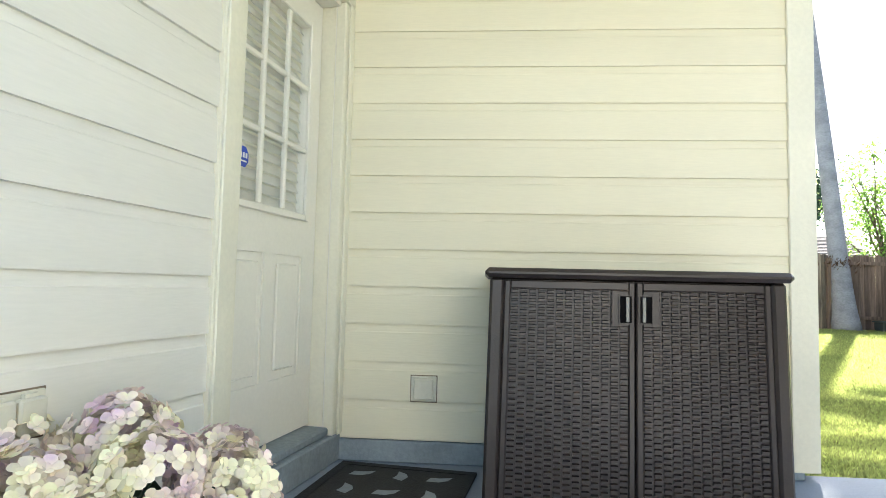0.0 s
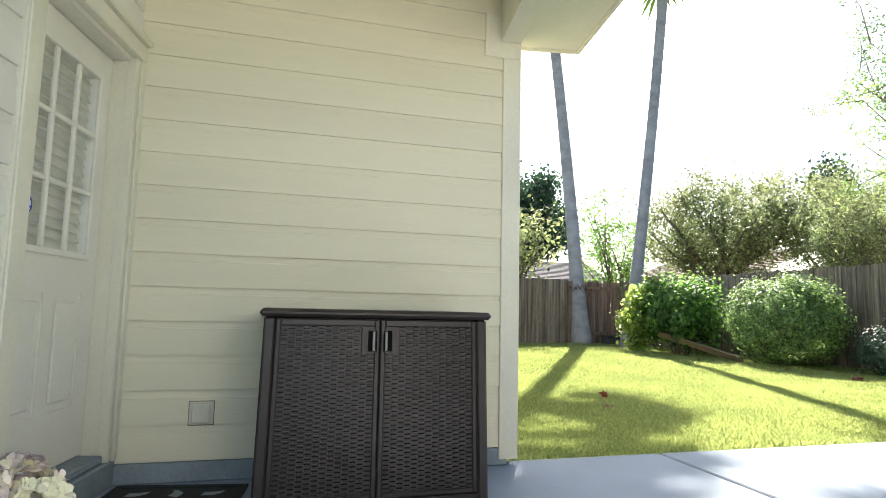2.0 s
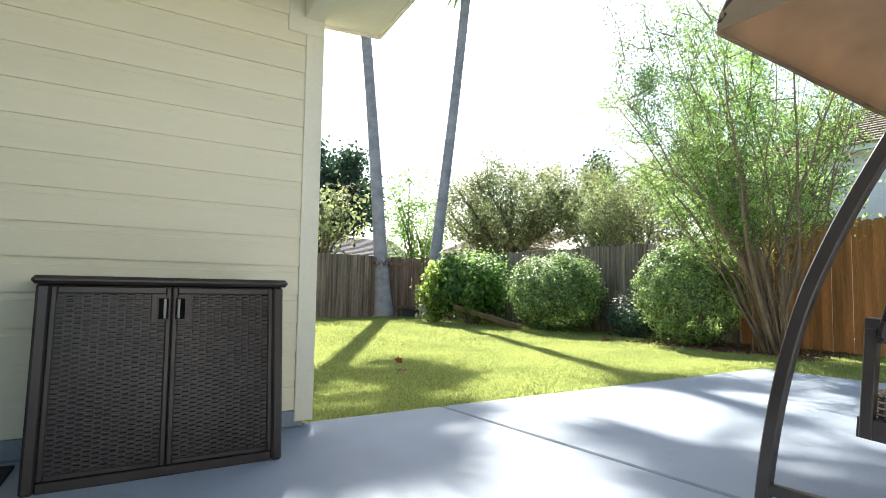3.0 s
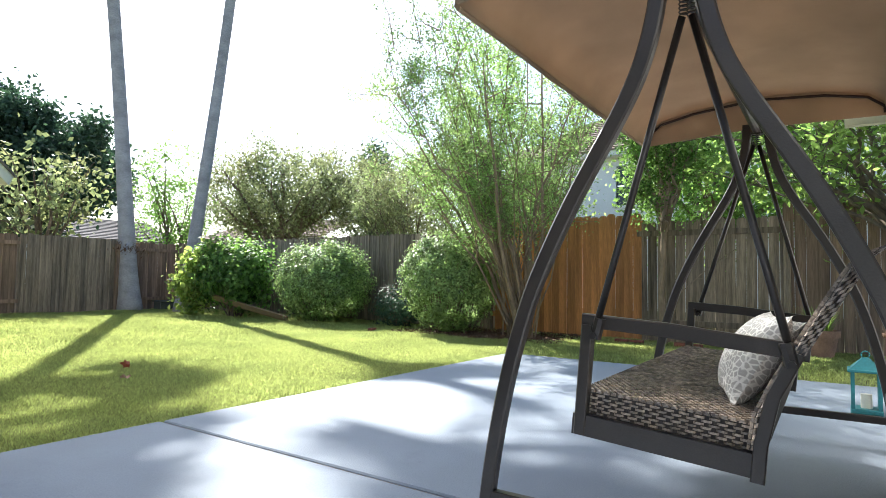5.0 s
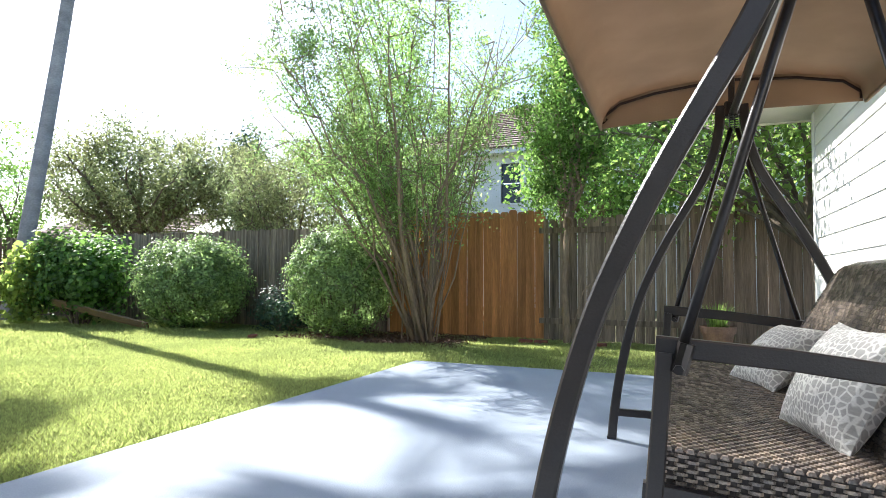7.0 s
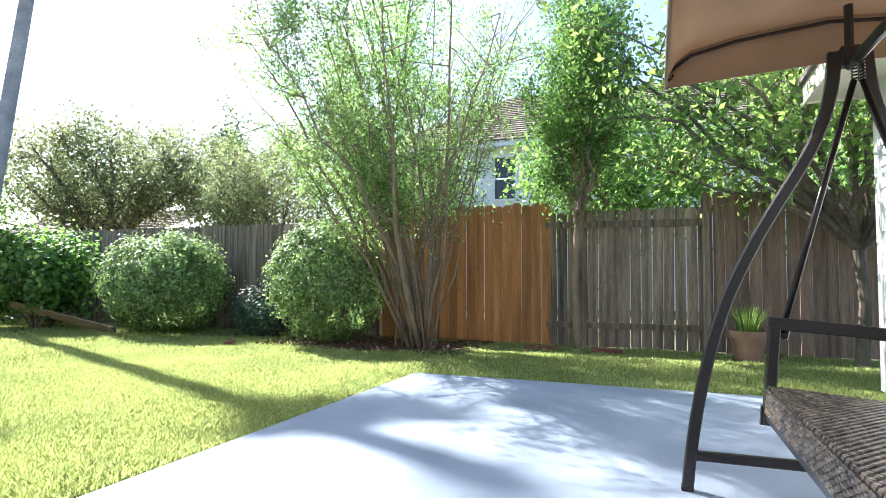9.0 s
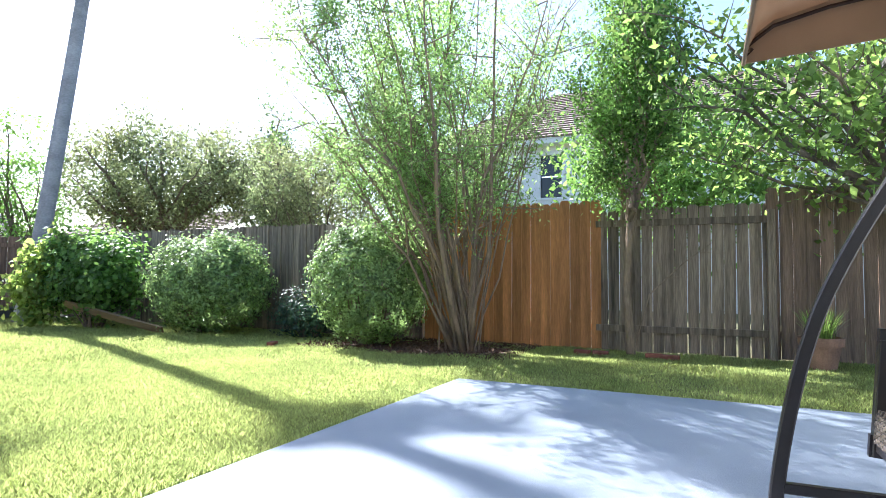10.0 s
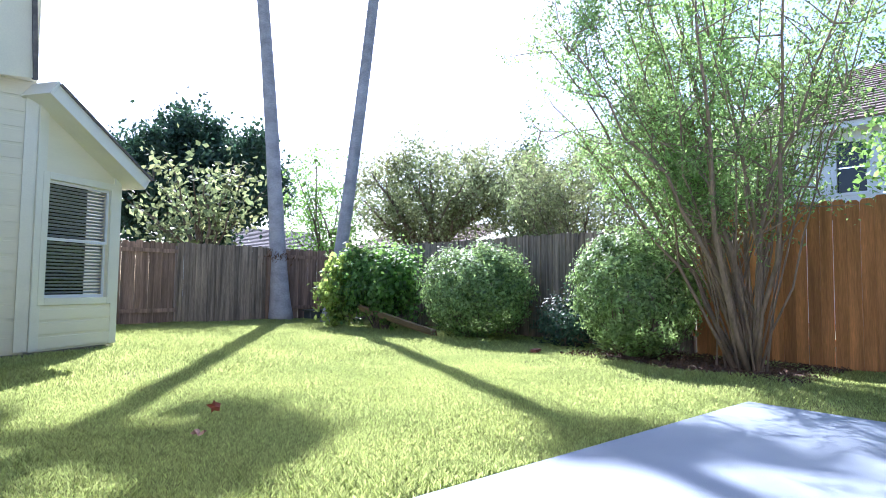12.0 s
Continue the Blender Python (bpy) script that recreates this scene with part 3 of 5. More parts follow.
def bay_window():
    w = thing("window_1", "white framed sash window with lowered slatted blind", "window", BAY @ Vector((W / 2, 0, WZ0)), kind="structure")
    f = Mesh()
    e = 0.095
    f.box((WA - e, 0.0, WZ0 - e), (WA, 0.028, WZ1 + e), BAY, 0.004).box((WB, 0.0, WZ0 - e), (WB + e, 0.028, WZ1 + e), BAY, 0.004)
    f.box((WA, 0.0, WZ1), (WB, 0.026, WZ1 + e), BAY, 0.004).box((WA, 0.0, WZ0 - e), (WB, 0.026, WZ0), BAY, 0.004)
    part("window_frame", f, TRIM, w)
    s = Mesh()
    mid = (WZ0 + WZ1) / 2
    for z0, z1, y in ((WZ0, mid + 0.02, -0.045), (mid - 0.02, WZ1, -0.02)):
        s.box((WA, y - 0.02, z0), (WA + 0.035, y, z1), BAY).box((WB - 0.035, y - 0.02, z0), (WB, y, z1), BAY)
        s.box((WA + 0.035, y - 0.02, z0), (WB - 0.035, y, z0 + 0.04), BAY).box((WA + 0.035, y - 0.02, z1 - 0.04), (WB - 0.035, y, z1), BAY)
    part("sash", s, WHITE_SIDING, w, "white window sash")
    for z0, z1, y in ((WZ0 + 0.03, mid, -0.05), (mid, WZ1 - 0.03, -0.03)):
        g = part("pane", Mesh().box((WA + 0.03, y, z0), (WB - 0.03, y + 0.003, z1), BAY), GLASS, w, "clear glass pane")
        g.visible_shadow = False
    b = thing("window_blind", "white slatted blind behind the window, indoor shade in its colour", "blind", BAY @ Vector((W / 2, -0.1, WZ0)))
    me = Mesh().box((WA + 0.02, -0.024, -0.0015), (WB - 0.02, 0.024, 0.0015)).data("slat", SHADED_BLIND)
    z = WZ0 + 0.02
    while z < WZ1:
        ob = new("slat", me)
        ob.parent = b
        ob.matrix_parent_inverse = Matrix.Translation(b.location).inverted()
        ob.matrix_basis = BAY @ Matrix.Translation((0, -0.09, z)) @ Matrix.Rotation(radians(28), 4, "X")
        z += 0.047
    # black sheet whose colour stands for the unlit room
    solid("unlit_room_sheet", Mesh().box((0.0, -0.62, 0.4), (W, -0.6, 2.4), BAY), SHADE_BLACK, "black sheet for the unlit room behind the window blind", "wall", kind="structure")


bay_window()


def bay_roof():
    """Roof slab whose edge slopes down along the angled wall, with fascia, soffit and shingle edge."""
    p0, p1 = Vector((-0.14, 0.0, 3.25)), Vector((W + 0.11, 0.0, 2.33))
    d = (p1 - p0).normalized()
    nrm = Vector((-d.z, 0, d.x))
    m = BAY @ Matrix(((d.x, 0, nrm.x, p0.x), (d.y, 1, nrm.y, p0.y), (d.z, 0, nrm.z, p0.z), (0, 0, 0, 1)))
    n = (p1 - p0).length
    solid("soffit", Mesh().box((0, -0.2, -0.02), (n, 0.33, 0.0), m), TRIM, "cream sloping soffit", "soffit", kind="structure")
    solid("fascia", Mesh().box((0, 0.33, -0.03), (n, 0.355, 0.15), m, 0.003).box((n, -2.5, -0.03), (n + 0.025, 0.355, 0.15), m).box((-0.04, -2.5, -0.03), (-0.002, 0.355, 0.18), m), TRIM, "cream sloping fascia board", "fascia", kind="structure")
    solid("roof", Mesh().box((0.0, -2.5, 0.15), (n + 0.05, 0.385, 0.175), m).box((0, -2.5, 0.0), (n, 0.33, 0.15), m), SHINGLE, "grey shingle roof over the window wall", "roof", kind="structure")
    # the main roof edge that climbs from the same corner
    q0, q1 = Vector((3.52, 6.70, 3.42)), Vector((3.33, 6.05, 5.6))
    e = (q1 - q0).normalized()
    side = Vector((-1, 0, 0))
    side = (side - e * side.dot(e)).normalized()
    up = side.cross(e)
    mm = Matrix(((e.x, side.x, up.x, q0.x), (e.y, side.y, up.y, q0.y), (e.z, side.z, up.z, q0.z), (0, 0, 0, 1)))
    L = (q1 - q0).length
    solid("soffit", Mesh().box((0, 0.02, -0.02), (L, 1.6, 0.0), mm), TRIM, "cream soffit of the main roof", "soffit", kind="structure")
    solid("fascia", Mesh().box((0, 0.0, -0.03), (L, 0.02, 0.12), mm), TRIM, "cream rake board of the main roof", "fascia", kind="structure")
    solid("roof", Mesh().box((-0.02, -0.05, -0.12), (L, -0.003, 0.15), mm), SHINGLE, "grey shingle edge of the main roof", "roof", kind="structure")


bay_roof()

# ---- porch things ----


def weave(origin, u, v, nu, nv, out, bulge, gap=0.12):
    """Over-and-under strips on a panel: raised arched pads, every second row shifted by half."""
    m = Mesh()
    o, u, v, out = Vector(origin), Vector(u), Vector(v), Vector(out)
    for j in range(nv):
        shift = 0.5 if j % 2 else 0.0
        for i in range(-1 if shift else 0, nu):
            a, b = max(0.0, i + shift + gap * 0.5), min(nu, i + shift + 1 - gap * 0.5)
            if b - a < 0.2:
                continue
            k = len(m.v)
            lo, hi = (j + gap * 0.5) / nv, (j + 1 - gap * 0.5) / nv
            for s, h in ((0.0, 0.0), (0.22, 1.0), (0.78, 1.0), (1.0, 0.0)):
                x = (a + (b - a) * s) / nu
                m.v.append(tuple(o + u * x + v * lo + out * (bulge * h)))
                m.v.append(tuple(o + u * x + v * hi + out * (bulge * h)))
            for s in range(3):
                m.f.append((k + 2 * s, k + 2 * s + 2, k + 2 * s + 3, k + 2 * s + 1))
            m.f.append((k, k + 2, k + 4, k + 6))
            m.f.append((k + 7, k + 5, k + 3, k + 1))
    return m


def storage_cabinet():
    cab = thing("storage_cabinet", "dark brown resin storage cabinet with two closed woven doors", "cabinet", (1.39, -0.33, 0))
    x0, x1, yf, yb, h = 0.875, 1.908, -0.615, -0.05, 0.855
    t = 0.018                                  # the body widens downwards by this much
    body = Mesh()

    def taper(m):
        m.v = [(p[0] + (-1 if p[0] < 1.39 else 1) * t * (1 - p[2] / h) * min(1, abs(p[0] - 1.39) / 0.5), p[1] - (t if p[1] < -0.3 else 0) * (1 - p[2] / h), p[2]) for p in m.v]
        return m

    body.box((x0, yf + 0.03, 0.0), (x1, yb, h), c=0.006)
    part("body", taper(body), RESIN, cab)
    for a, b in ((x0, x0 + 0.045), (x1 - 0.045, x1)):
        part("corner_post", taper(Mesh().box((a - 0.003, yf - 0.004, 0.0), (b + 0.003, yf + 0.045, h), c=0.01)), RESIN, cab)
    part("plinth", taper(Mesh().box((x0 + 0.048, yf + 0.005, 0.0), (x1 - 0.048, yf + 0.04, 0.045), c=0.005)), RESIN, cab)
    lid = part("lid", Mesh().box((0.853, -0.645, h), (1.93, -0.03, h + 0.036), c=0.014), RESIN, cab)
    mid = (x0 + x1) / 2
    for a, b, inner in ((x0 + 0.05, mid - 0.003, 1), (mid + 0.003, x1 - 0.05, 0)):
        lo, hi = 0.05, h - 0.008
        d = Mesh().box((a, yf + 0.012, lo), (b, yf + 0.03, hi))
        w = 0.022
        hx0, hx1 = (b - 0.082, b - w) if inner else (a + w, a + 0.082)
        door = part("door", taper(d), RESIN, cab)
        for p, q in ((a, a + w), (b - w, b)):
            part("stile", taper(Mesh().box((p, yf, lo), (q, yf + 0.012, hi), c=0.004)), RESIN, door)
        for p, q in ((hi - 0.03, hi), (lo, lo + w)):
            part("door_rail", taper(Mesh().box((a + w, yf, p), (b - w, yf + 0.012, q), c=0.004)), RESIN, door)
        part("handle_plate", taper(Mesh().box((hx0, yf + 0.001, hi - 0.16), (hx1, yf + 0.012, hi - 0.03), c=0.003)), RESIN, door)
        wv = weave((a + w, yf + 0.0125, lo + w), (0, 0, hi - lo - w - 0.03), (b - a - 2 * w, 0, 0), 36, 13, (0, -1, 0), 0.011, 0.24)
        part("woven_panel", taper(wv), RESIN, door, kind="stuff")
        c0, c1 = (b - 0.058, b - 0.006) if inner else (a + 0.006, a + 0.058)
        fr = Mesh()
        z0, z1 = hi - 0.15, hi - 0.045
        fr.box((c0, yf - 0.004, z0), (c0 + 0.005, yf + 0.002, z1)).box((c1 - 0.005, yf - 0.004, z0), (c1, yf + 0.002, z1)).box((c0 + 0.005, yf - 0.004, z1 - 0.005), (c1 - 0.005, yf + 0.002, z1)).box((c0 + 0.005, yf - 0.004, z0), (c1 - 0.005, yf + 0.002, z0 + 0.005))
        hd = part("handle", taper(fr), RESIN, door)
        # no hollow here: a flat black piece paints the shade inside the handle
        part("recess_shade", taper(Mesh().box((c0 + 0.005, yf - 0.001, z0 + 0.005), (c1 - 0.005, yf + 0.001, z1 - 0.005))), SHADE_BLACK, door)
        cx = (c0 + c1) / 2 + (0.006 if inner else -0.006)
        part("grip", taper(Mesh().box((cx - 0.006, yf - 0.005, z0 + 0.008), (cx + 0.006, yf + 0.001, z1 - 0.008), c=0.002)), LATCH, door, "grey grip bar")


storage_cabinet()


def outlet(name, label, m, x, z, w, h, flaps):
    box = thing(name, label, "outlet cover", m @ Vector((x, 0.02, z)))
    part("plate", Mesh().box((x - w / 2, 0.008, z - h / 2), (x + w / 2, 0.024, z + h / 2), m, 0.003), PLASTIC, box)
    # brown piece a few millimetres larger than the plate, showing as an outline
    part("plate_outline", Mesh().box((x - w / 2 - 0.004, 0.002, z - h / 2 - 0.005), (x + w / 2 + 0.004, 0.0165, z + h / 2 + 0.004), m), PLATE_OUTLINE, box, "brown outline behind the plate")
    fw = (w - 0.022) / flaps
    for i in range(flaps):
        a = x - w / 2 + 0.011 + fw * i
        part("flap", Mesh().box((a + 0.003, 0.026, z - h / 2 + 0.012), (a + fw - 0.003, 0.048, z + h / 2 - 0.012), m, 0.005), PLASTIC, box)
        part("hinge", Mesh().box((a + fw * 0.3, 0.024, z + h / 2 - 0.012), (a + fw * 0.7, 0.036, z + h / 2 - 0.004), m), PLASTIC, box)


outlet("outlet_cover", "cream square weatherproof outlet cover on the siding", BACK, 0.42, 0.342, 0.118, 0.116, 1)
outlet("outlet_cover", "cream double-flap weatherproof outlet cover on the siding", LEFT, 1.645, 0.528, 0.165, 0.10, 2)


def doormat():
    m = Matrix.Translation((0.47, -0.50, 0.0)) @ Matrix.Rotation(radians(-8), 4, "Z")
    mat = thing("doormat", "black rubber doormat with leaf-shaped cut-outs on concrete", "doormat", (0.47, -0.5, 0))
    base = Mesh().box((-0.31, -0.46, 0.0005), (0.31, 0.40, 0.009), m, 0.003)
    part("mat", base, RUBBER, mat)
    edge = Mesh().box((-0.31, 0.36, 0.009), (0.31, 0.40, 0.013), m, 0.001).box((-0.31, -0.46, 0.009), (-0.27, 0.36, 0.013), m, 0.001).box((0.27, -0.46, 0.009), (0.31, 0.36, 0.013), m, 0.001)
    part("border", edge, RUBBER, mat)
    for i in range(3):
        for j in range(4):
            cx, cy, turn = -0.17 + 0.17 * i, 0.27 - 0.2 * j, 25 + 75 * ((i + j) % 2)
            q = m @ Matrix.Translation((cx, cy, 0.0095)) @ Matrix.Rotation(radians(turn), 4, "Z")
            s = Mesh()
            s.poly(*[q @ Vector(p) for p in ((-0.06, -0.012, 0), (-0.01, -0.034, 0), (0.03, -0.024, 0), (0.062, 0.012, 0), (0.01, 0.014, 0), (-0.03, 0.03, 0))])
            part("cut_out", s, CURB, mat, "leaf-shaped hole showing the concrete")


doormat()


def hydrangea():
    rng = np.random.default_rng(5)
    base = Vector((0.01, -1.62, -0.0))
    plant = thing("potted_hydrangea", "cream and lilac hydrangea heads in a clay pot on concrete", "plant", base)
    part("pot", Mesh().lathe([(0.13, 0.0), (0.19, 0.28), (0.21, 0.28), (0.21, 0.32), (0.18, 0.32), (0.17, 0.28), (0.05, 0.27)], 28, base), TERRACOTTA, plant)
    heads = [(-0.13, 0.02, 0.50), (0.06, 0.10, 0.53), (0.20, -0.02, 0.49), (0.30, 0.10, 0.43), (0.02, -0.13, 0.47), (0.17, -0.18, 0.42), (0.34, -0.07, 0.37),
             (-0.17, -0.15, 0.43), (-0.06, -0.27, 0.39), (0.11, -0.31, 0.35), (-0.02, 0.25, 0.46), (0.22, 0.23, 0.43), (0.27, -0.25, 0.34)]
    for hx, hy, hz in heads:
        hz -= 0.068
        c = base + Vector((hx, hy, hz))
        st = Mesh().tube([base + Vector((hx * 0.2, hy * 0.2, 0.28)), base + Vector((hx * 0.7, hy * 0.7, hz * 0.8)), c], 0.004, 5)
        part("stem", st, LEAF_DARK, plant)
        m = Mesh()
        for k in range(125):
            d = Vector(rng.normal(size=3))
            d.z = abs(d.z) * 0.9 - 0.25
            d.normalize()
            at = c + d * (0.088 + 0.022 * rng.random())
            d = (d + Vector(rng.normal(size=3)) * 0.25).normalized()
            a = d.orthogonal().normalized()
            a.rotate(Matrix.Rotation(rng.random() * 6.28, 3, d))
            for q in range(4):
                e = Matrix.Rotation(math.pi / 2 * q, 3, d) @ a
                f = d.cross(e)
                r = 0.0205 * (0.8 + 0.4 * rng.random())
                lift = 0.5 + 1.1 * rng.random()
                n0 = len(m.v)
                for s, w, up in ((0.08, 0.15, 0.0), (0.5, 0.5, 0.22), (0.85, 0.46, 0.32), (1.05, 0.18, 0.3)):
                    for sg in (-1, 1):
                        m.v.append(tuple(at + e * (s * r) + f * (sg * w * r) + d * (up * lift * r)))
                m.f += [(n0, n0 + 1, n0 + 3, n0 + 2), (n0 + 2, n0 + 3, n0 + 5, n0 + 4), (n0 + 4, n0 + 5, n0 + 7, n0 + 6)]
        part("flower_head", m, PETAL, plant, smooth=True, kind="stuff")
    pts = np.array([base + Vector((rng.uniform(-0.25, 0.3), rng.uniform(-0.3, 0.25), rng.uniform(0.3, 0.42))) for k in range(90)])
    leaves("foliage", plant, pts, 0.09, LEAF_DARK, rng, aspect=0.6)


hydrangea()

# ---- canopy swing ----


def swing():
    XN, XF, YM = 3.13, 5.40, -3.03
    sw = thing("canopy_swing", "brown steel patio swing with tan canopy and woven wicker bench", "swing", ((XN + XF) / 2, YM, 0))
    shape = [(0.66, 0.0), (0.645, 0.15), (0.62, 0.32), (0.585, 0.5), (0.54, 0.68), (0.485, 0.85), (0.42, 1.0), (0.345, 1.15), (0.26, 1.3), (0.19, 1.42), (0.13, 1.54), (0.09, 1.66), (0.066, 1.78), (0.058, 1.9)]
    rect = [(-0.019, -0.021), (0.019, -0.021), (0.025, -0.015), (0.025, 0.015), (0.019, 0.021), (-0.019, 0.021), (-0.025, 0.015), (-0.025, -0.015)]
    for x in (XN, XF):
        for sg in (1, -1):
            path = [(x, YM + sg * a, z) for a, z in shape]
            fine = []
            for i in range(len(path) - 1):
                p0, p1, p2, p3 = (Vector(path[max(0, min(len(path) - 1, i + k))]) for k in (-1, 0, 1, 2))
                for s in (0, 0.34, 0.67):
                    fine.append(0.5 * (2 * p1 + (p2 - p0) * s + (2 * p0 - 5 * p1 + 4 * p2 - p3) * s * s + (3 * p1 - p0 - 3 * p2 + p3) * s ** 3))
            fine.append(Vector(path[-1]))
            leg = part("leg", Mesh().tube(fine, 1.0, section=rect, up=(1, 0, 0)), STEEL, sw)
            part("foot_cap", Mesh().box((x - 0.023, YM + sg * 0.66 - 0.027, 0.0), (x + 0.023, YM + sg * 0.66 + 0.027, 0.02), c=0.004), STEEL, leg)
        part("base_bar", Mesh().box((x - 0.018, YM - 0.63, 0.135), (x + 0.018, YM + 0.63, 0.175), c=0.004), STEEL, sw)
        part("hub_plate", Mesh().box((x - 0.034, YM - 0.04, 1.835), (x + 0.034, YM + 0.04, 1.92), c=0.008), STEEL, sw)
        inner = x + (0.1 if x == XN else -0.1)
        for y in (YM + 0.012, YM - 0.012):
            coil = [(inner + 0.012 * math.cos(k * 0.9), y + 0.012 * math.sin(k * 0.9), 1.745 + 0.0019 * k) for k in range(46)]
            part("spring", Mesh().tube(coil, 0.0028, 5), ROD, sw, "coiled steel spring")
        part("hanger", Mesh().box((min(x, inner) + 0.02, YM - 0.012, 1.835), (max(x, inner) + 0.01, YM + 0.012, 1.86)), ROD, sw)
        ax = 3.285 if x == XN else 5.17
        for ya, za in ((-2.715, 0.735), (-3.30, 0.69)):
            rod = part("hanging_rod", Mesh().tube([(ax, ya, za), (inner, YM + (0.015 if ya > -3 else -0.015), 1.745)], 0.0125, 8), ROD, sw, smooth=True)
            part("end_fitting", Mesh().tube([(ax, ya, za - 0.03), (ax + (inner - ax) * 0.06, ya + (YM - ya) * 0.06, za + 0.04)], 0.02, 8), ROD, rod)
            part("bolt", Mesh().tube([(ax - 0.03, ya, za - 0.02), (ax + 0.03, ya, za - 0.02)], 0.012, 6), ROD, sw)
    part("stretcher", Mesh().box((XN + 0.02, YM - 0.635, 0.265), (XF - 0.02, YM - 0.605, 0.31), c=0.003), STEEL, sw)
    part("top_beam", Mesh().tube([(XN, YM, 1.84), (XF, YM, 1.84)], 0.022, 10), STEEL, sw)

    # bench
    bar = [(-0.02, -0.016), (0.02, -0.016), (0.024, -0.012), (0.024, 0.012), (0.02, 0.016), (-0.02, 0.016), (-0.024, 0.012), (-0.024, -0.012)]
    tall = [(-0.016, -0.022), (0.016, -0.022), (0.02, -0.018), (0.02, 0.018), (0.016, 0.022), (-0.016, 0.022), (-0.02, 0.018), (-0.02, -0.018)]
    for x in (3.305, 5.15):
        part("armrest", Mesh().tube([(x, -2.665, 0.765), (x, -2.95, 0.745), (x, -3.345, 0.70)], 1.0, section=bar, up=(1, 0, 0)), STEEL, sw)
        part("arm_post", Mesh().tube([(x, -2.655, 0.37), (x, -2.685, 0.75)], 1.0, section=tall, up=(1, 0, 0)), STEEL, sw)
        part("side_rail", Mesh().tube([(x, -2.63, 0.405), (x, -3.21, 0.355)], 1.0, section=[(-0.036, -0.014), (0.036, -0.014), (0.036, 0.014), (-0.036, 0.014)], up=(1, 0, 0)), STEEL, sw)
        part("back_post", Mesh().tube([(x, -3.205, 0.31), (x, -3.215, 0.42), (x, -3.25, 0.57), (x, -3.315, 0.70)], 1.0, section=tall, up=(1, 0, 0)), STEEL, sw)
    part("front_rail", Mesh().box((3.32, -2.665, 0.39), (5.135, -2.645, 0.43)), STEEL, sw)
    sx0, sx1 = 3.325, 5.13
    f0, b0 = Vector((sx0, -2.652, 0.515)), Vector((sx0, -3.20, 0.468))
    seat = Mesh()
    dv = b0 - f0
    up = Vector((0, -dv.z, dv.y)).normalized()
    up = up if up.z > 0 else -up
    q = [f0, f0 + Vector((sx1 - sx0, 0, 0)), b0 + Vector((sx1 - sx0, 0, 0)), b0]
    low = [p - up * 0.095 for p in q]
    seat.v = [tuple(p) for p in low + q]
    seat.f = [(3, 2, 1, 0), (4, 5, 6, 7), (0, 1, 5, 4), (1, 2, 6, 5), (2, 3, 7, 6), (3, 0, 4, 7)]
    s_ob = part("seat", seat, WICKER_CORE, sw)
    L = Vector((sx1 - sx0, 0, 0))
    part("seat_weave", weave(f0 + up * 0.001, dv, L, 22, 104, up, 0.010, 0.2), WICKER, s_ob, "woven brown wicker strands", kind="stuff")
    out = Vector((-1, 0, 0))
    part("side_weave", weave(low[0] + out * 0.001, dv, up * 0.095, 12, 9, out, 0.006, 0.3), WICKER, s_ob, kind="stuff")
    part("front_weave", weave(low[0] + Vector((0, 0.001, 0)), L, up * 0.095, 40, 9, (0, 1, 0), 0.006, 0.3), WICKER, s_ob, kind="stuff")
    # backrest, gently curved
    prof = [(-3.185, 0.40), (-3.20, 0.50), (-3.245, 0.60), (-3.31, 0.72), (-3.385, 0.85), (-3.45, 0.96), (-3.485, 0.99)]
    back = Mesh()
    sx0 -= 0.03
    L = Vector((sx1 - sx0, 0, 0))
    for y, z in prof:
        back.v += [(sx0, y, z), (sx1, y, z)]
    for y, z in reversed(prof):
        back.v += [(sx0, y - 0.05, z + 0.02), (sx1, y - 0.05, z + 0.02)]
    n = len(prof) * 2
    back.f = [(2 * i, 2 * i + 1, (2 * i + 3) % (2 * n), (2 * i + 2) % (2 * n)) for i in range(n)]
    back.f += [tuple(range(0, 2 * n, 2)), tuple(reversed(range(1, 2 * n, 2)))]
    b_ob = part("backrest", back, WICKER_CORE, sw)
    for i in range(len(prof) - 1):
        a, b = Vector((sx0, *prof[i])), Vector((sx0, *prof[i + 1]))
        rows = max(2, round((b - a).length / 0.0165))
        nn = Vector((0, (b - a).z, -(b - a).y)).normalized()
        part("back_weave", weave(a + nn * 0.001, L, b - a, 62, rows, nn, 0.009, 0.16), WICKER, b_ob, "woven brown wicker strands", kind="stuff")
        part("edge_weave", weave(a + Vector((-0.001, -0.05, 0.02)), Vector((0, 0.05, -0.02)), b - a, 2, rows, (-1, 0, 0), 0.008, 0.14), WICKER, b_ob)
    part("top_weave", weave(Vector((sx0, -3.485, 0.991)), L, Vector((0, -0.05, 0.02)), 62, 2, (0, 0.1, 1), 0.005, 0.06), WICKER, b_ob)

    # canopy
    cx0, cx1 = 3.0, 5.57
    prof = [(-2.30, 1.862), (-2.312, 1.93), (-2.35, 1.995), (-2.42, 2.045), (-2.62, 2.09), (-3.0, 2.13), (-3.38, 2.10), (-3.60, 2.055), (-3.68, 1.99), (-3.705, 1.90)]
    can = Mesh()
    xs = [cx0 + (cx1 - cx0) * i / 12 for i in range(13)]
    for i, x in enumerate(xs):
        sag = 0.018 * math.sin(math.pi * i / 12) + 0.006 * math.sin(i * 2.1)
        can.v += [(x, y, z - sag * (1 if 0 < j < len(prof) - 1 else 0.6)) for j, (y, z) in enumerate(prof)]
    k = len(prof)
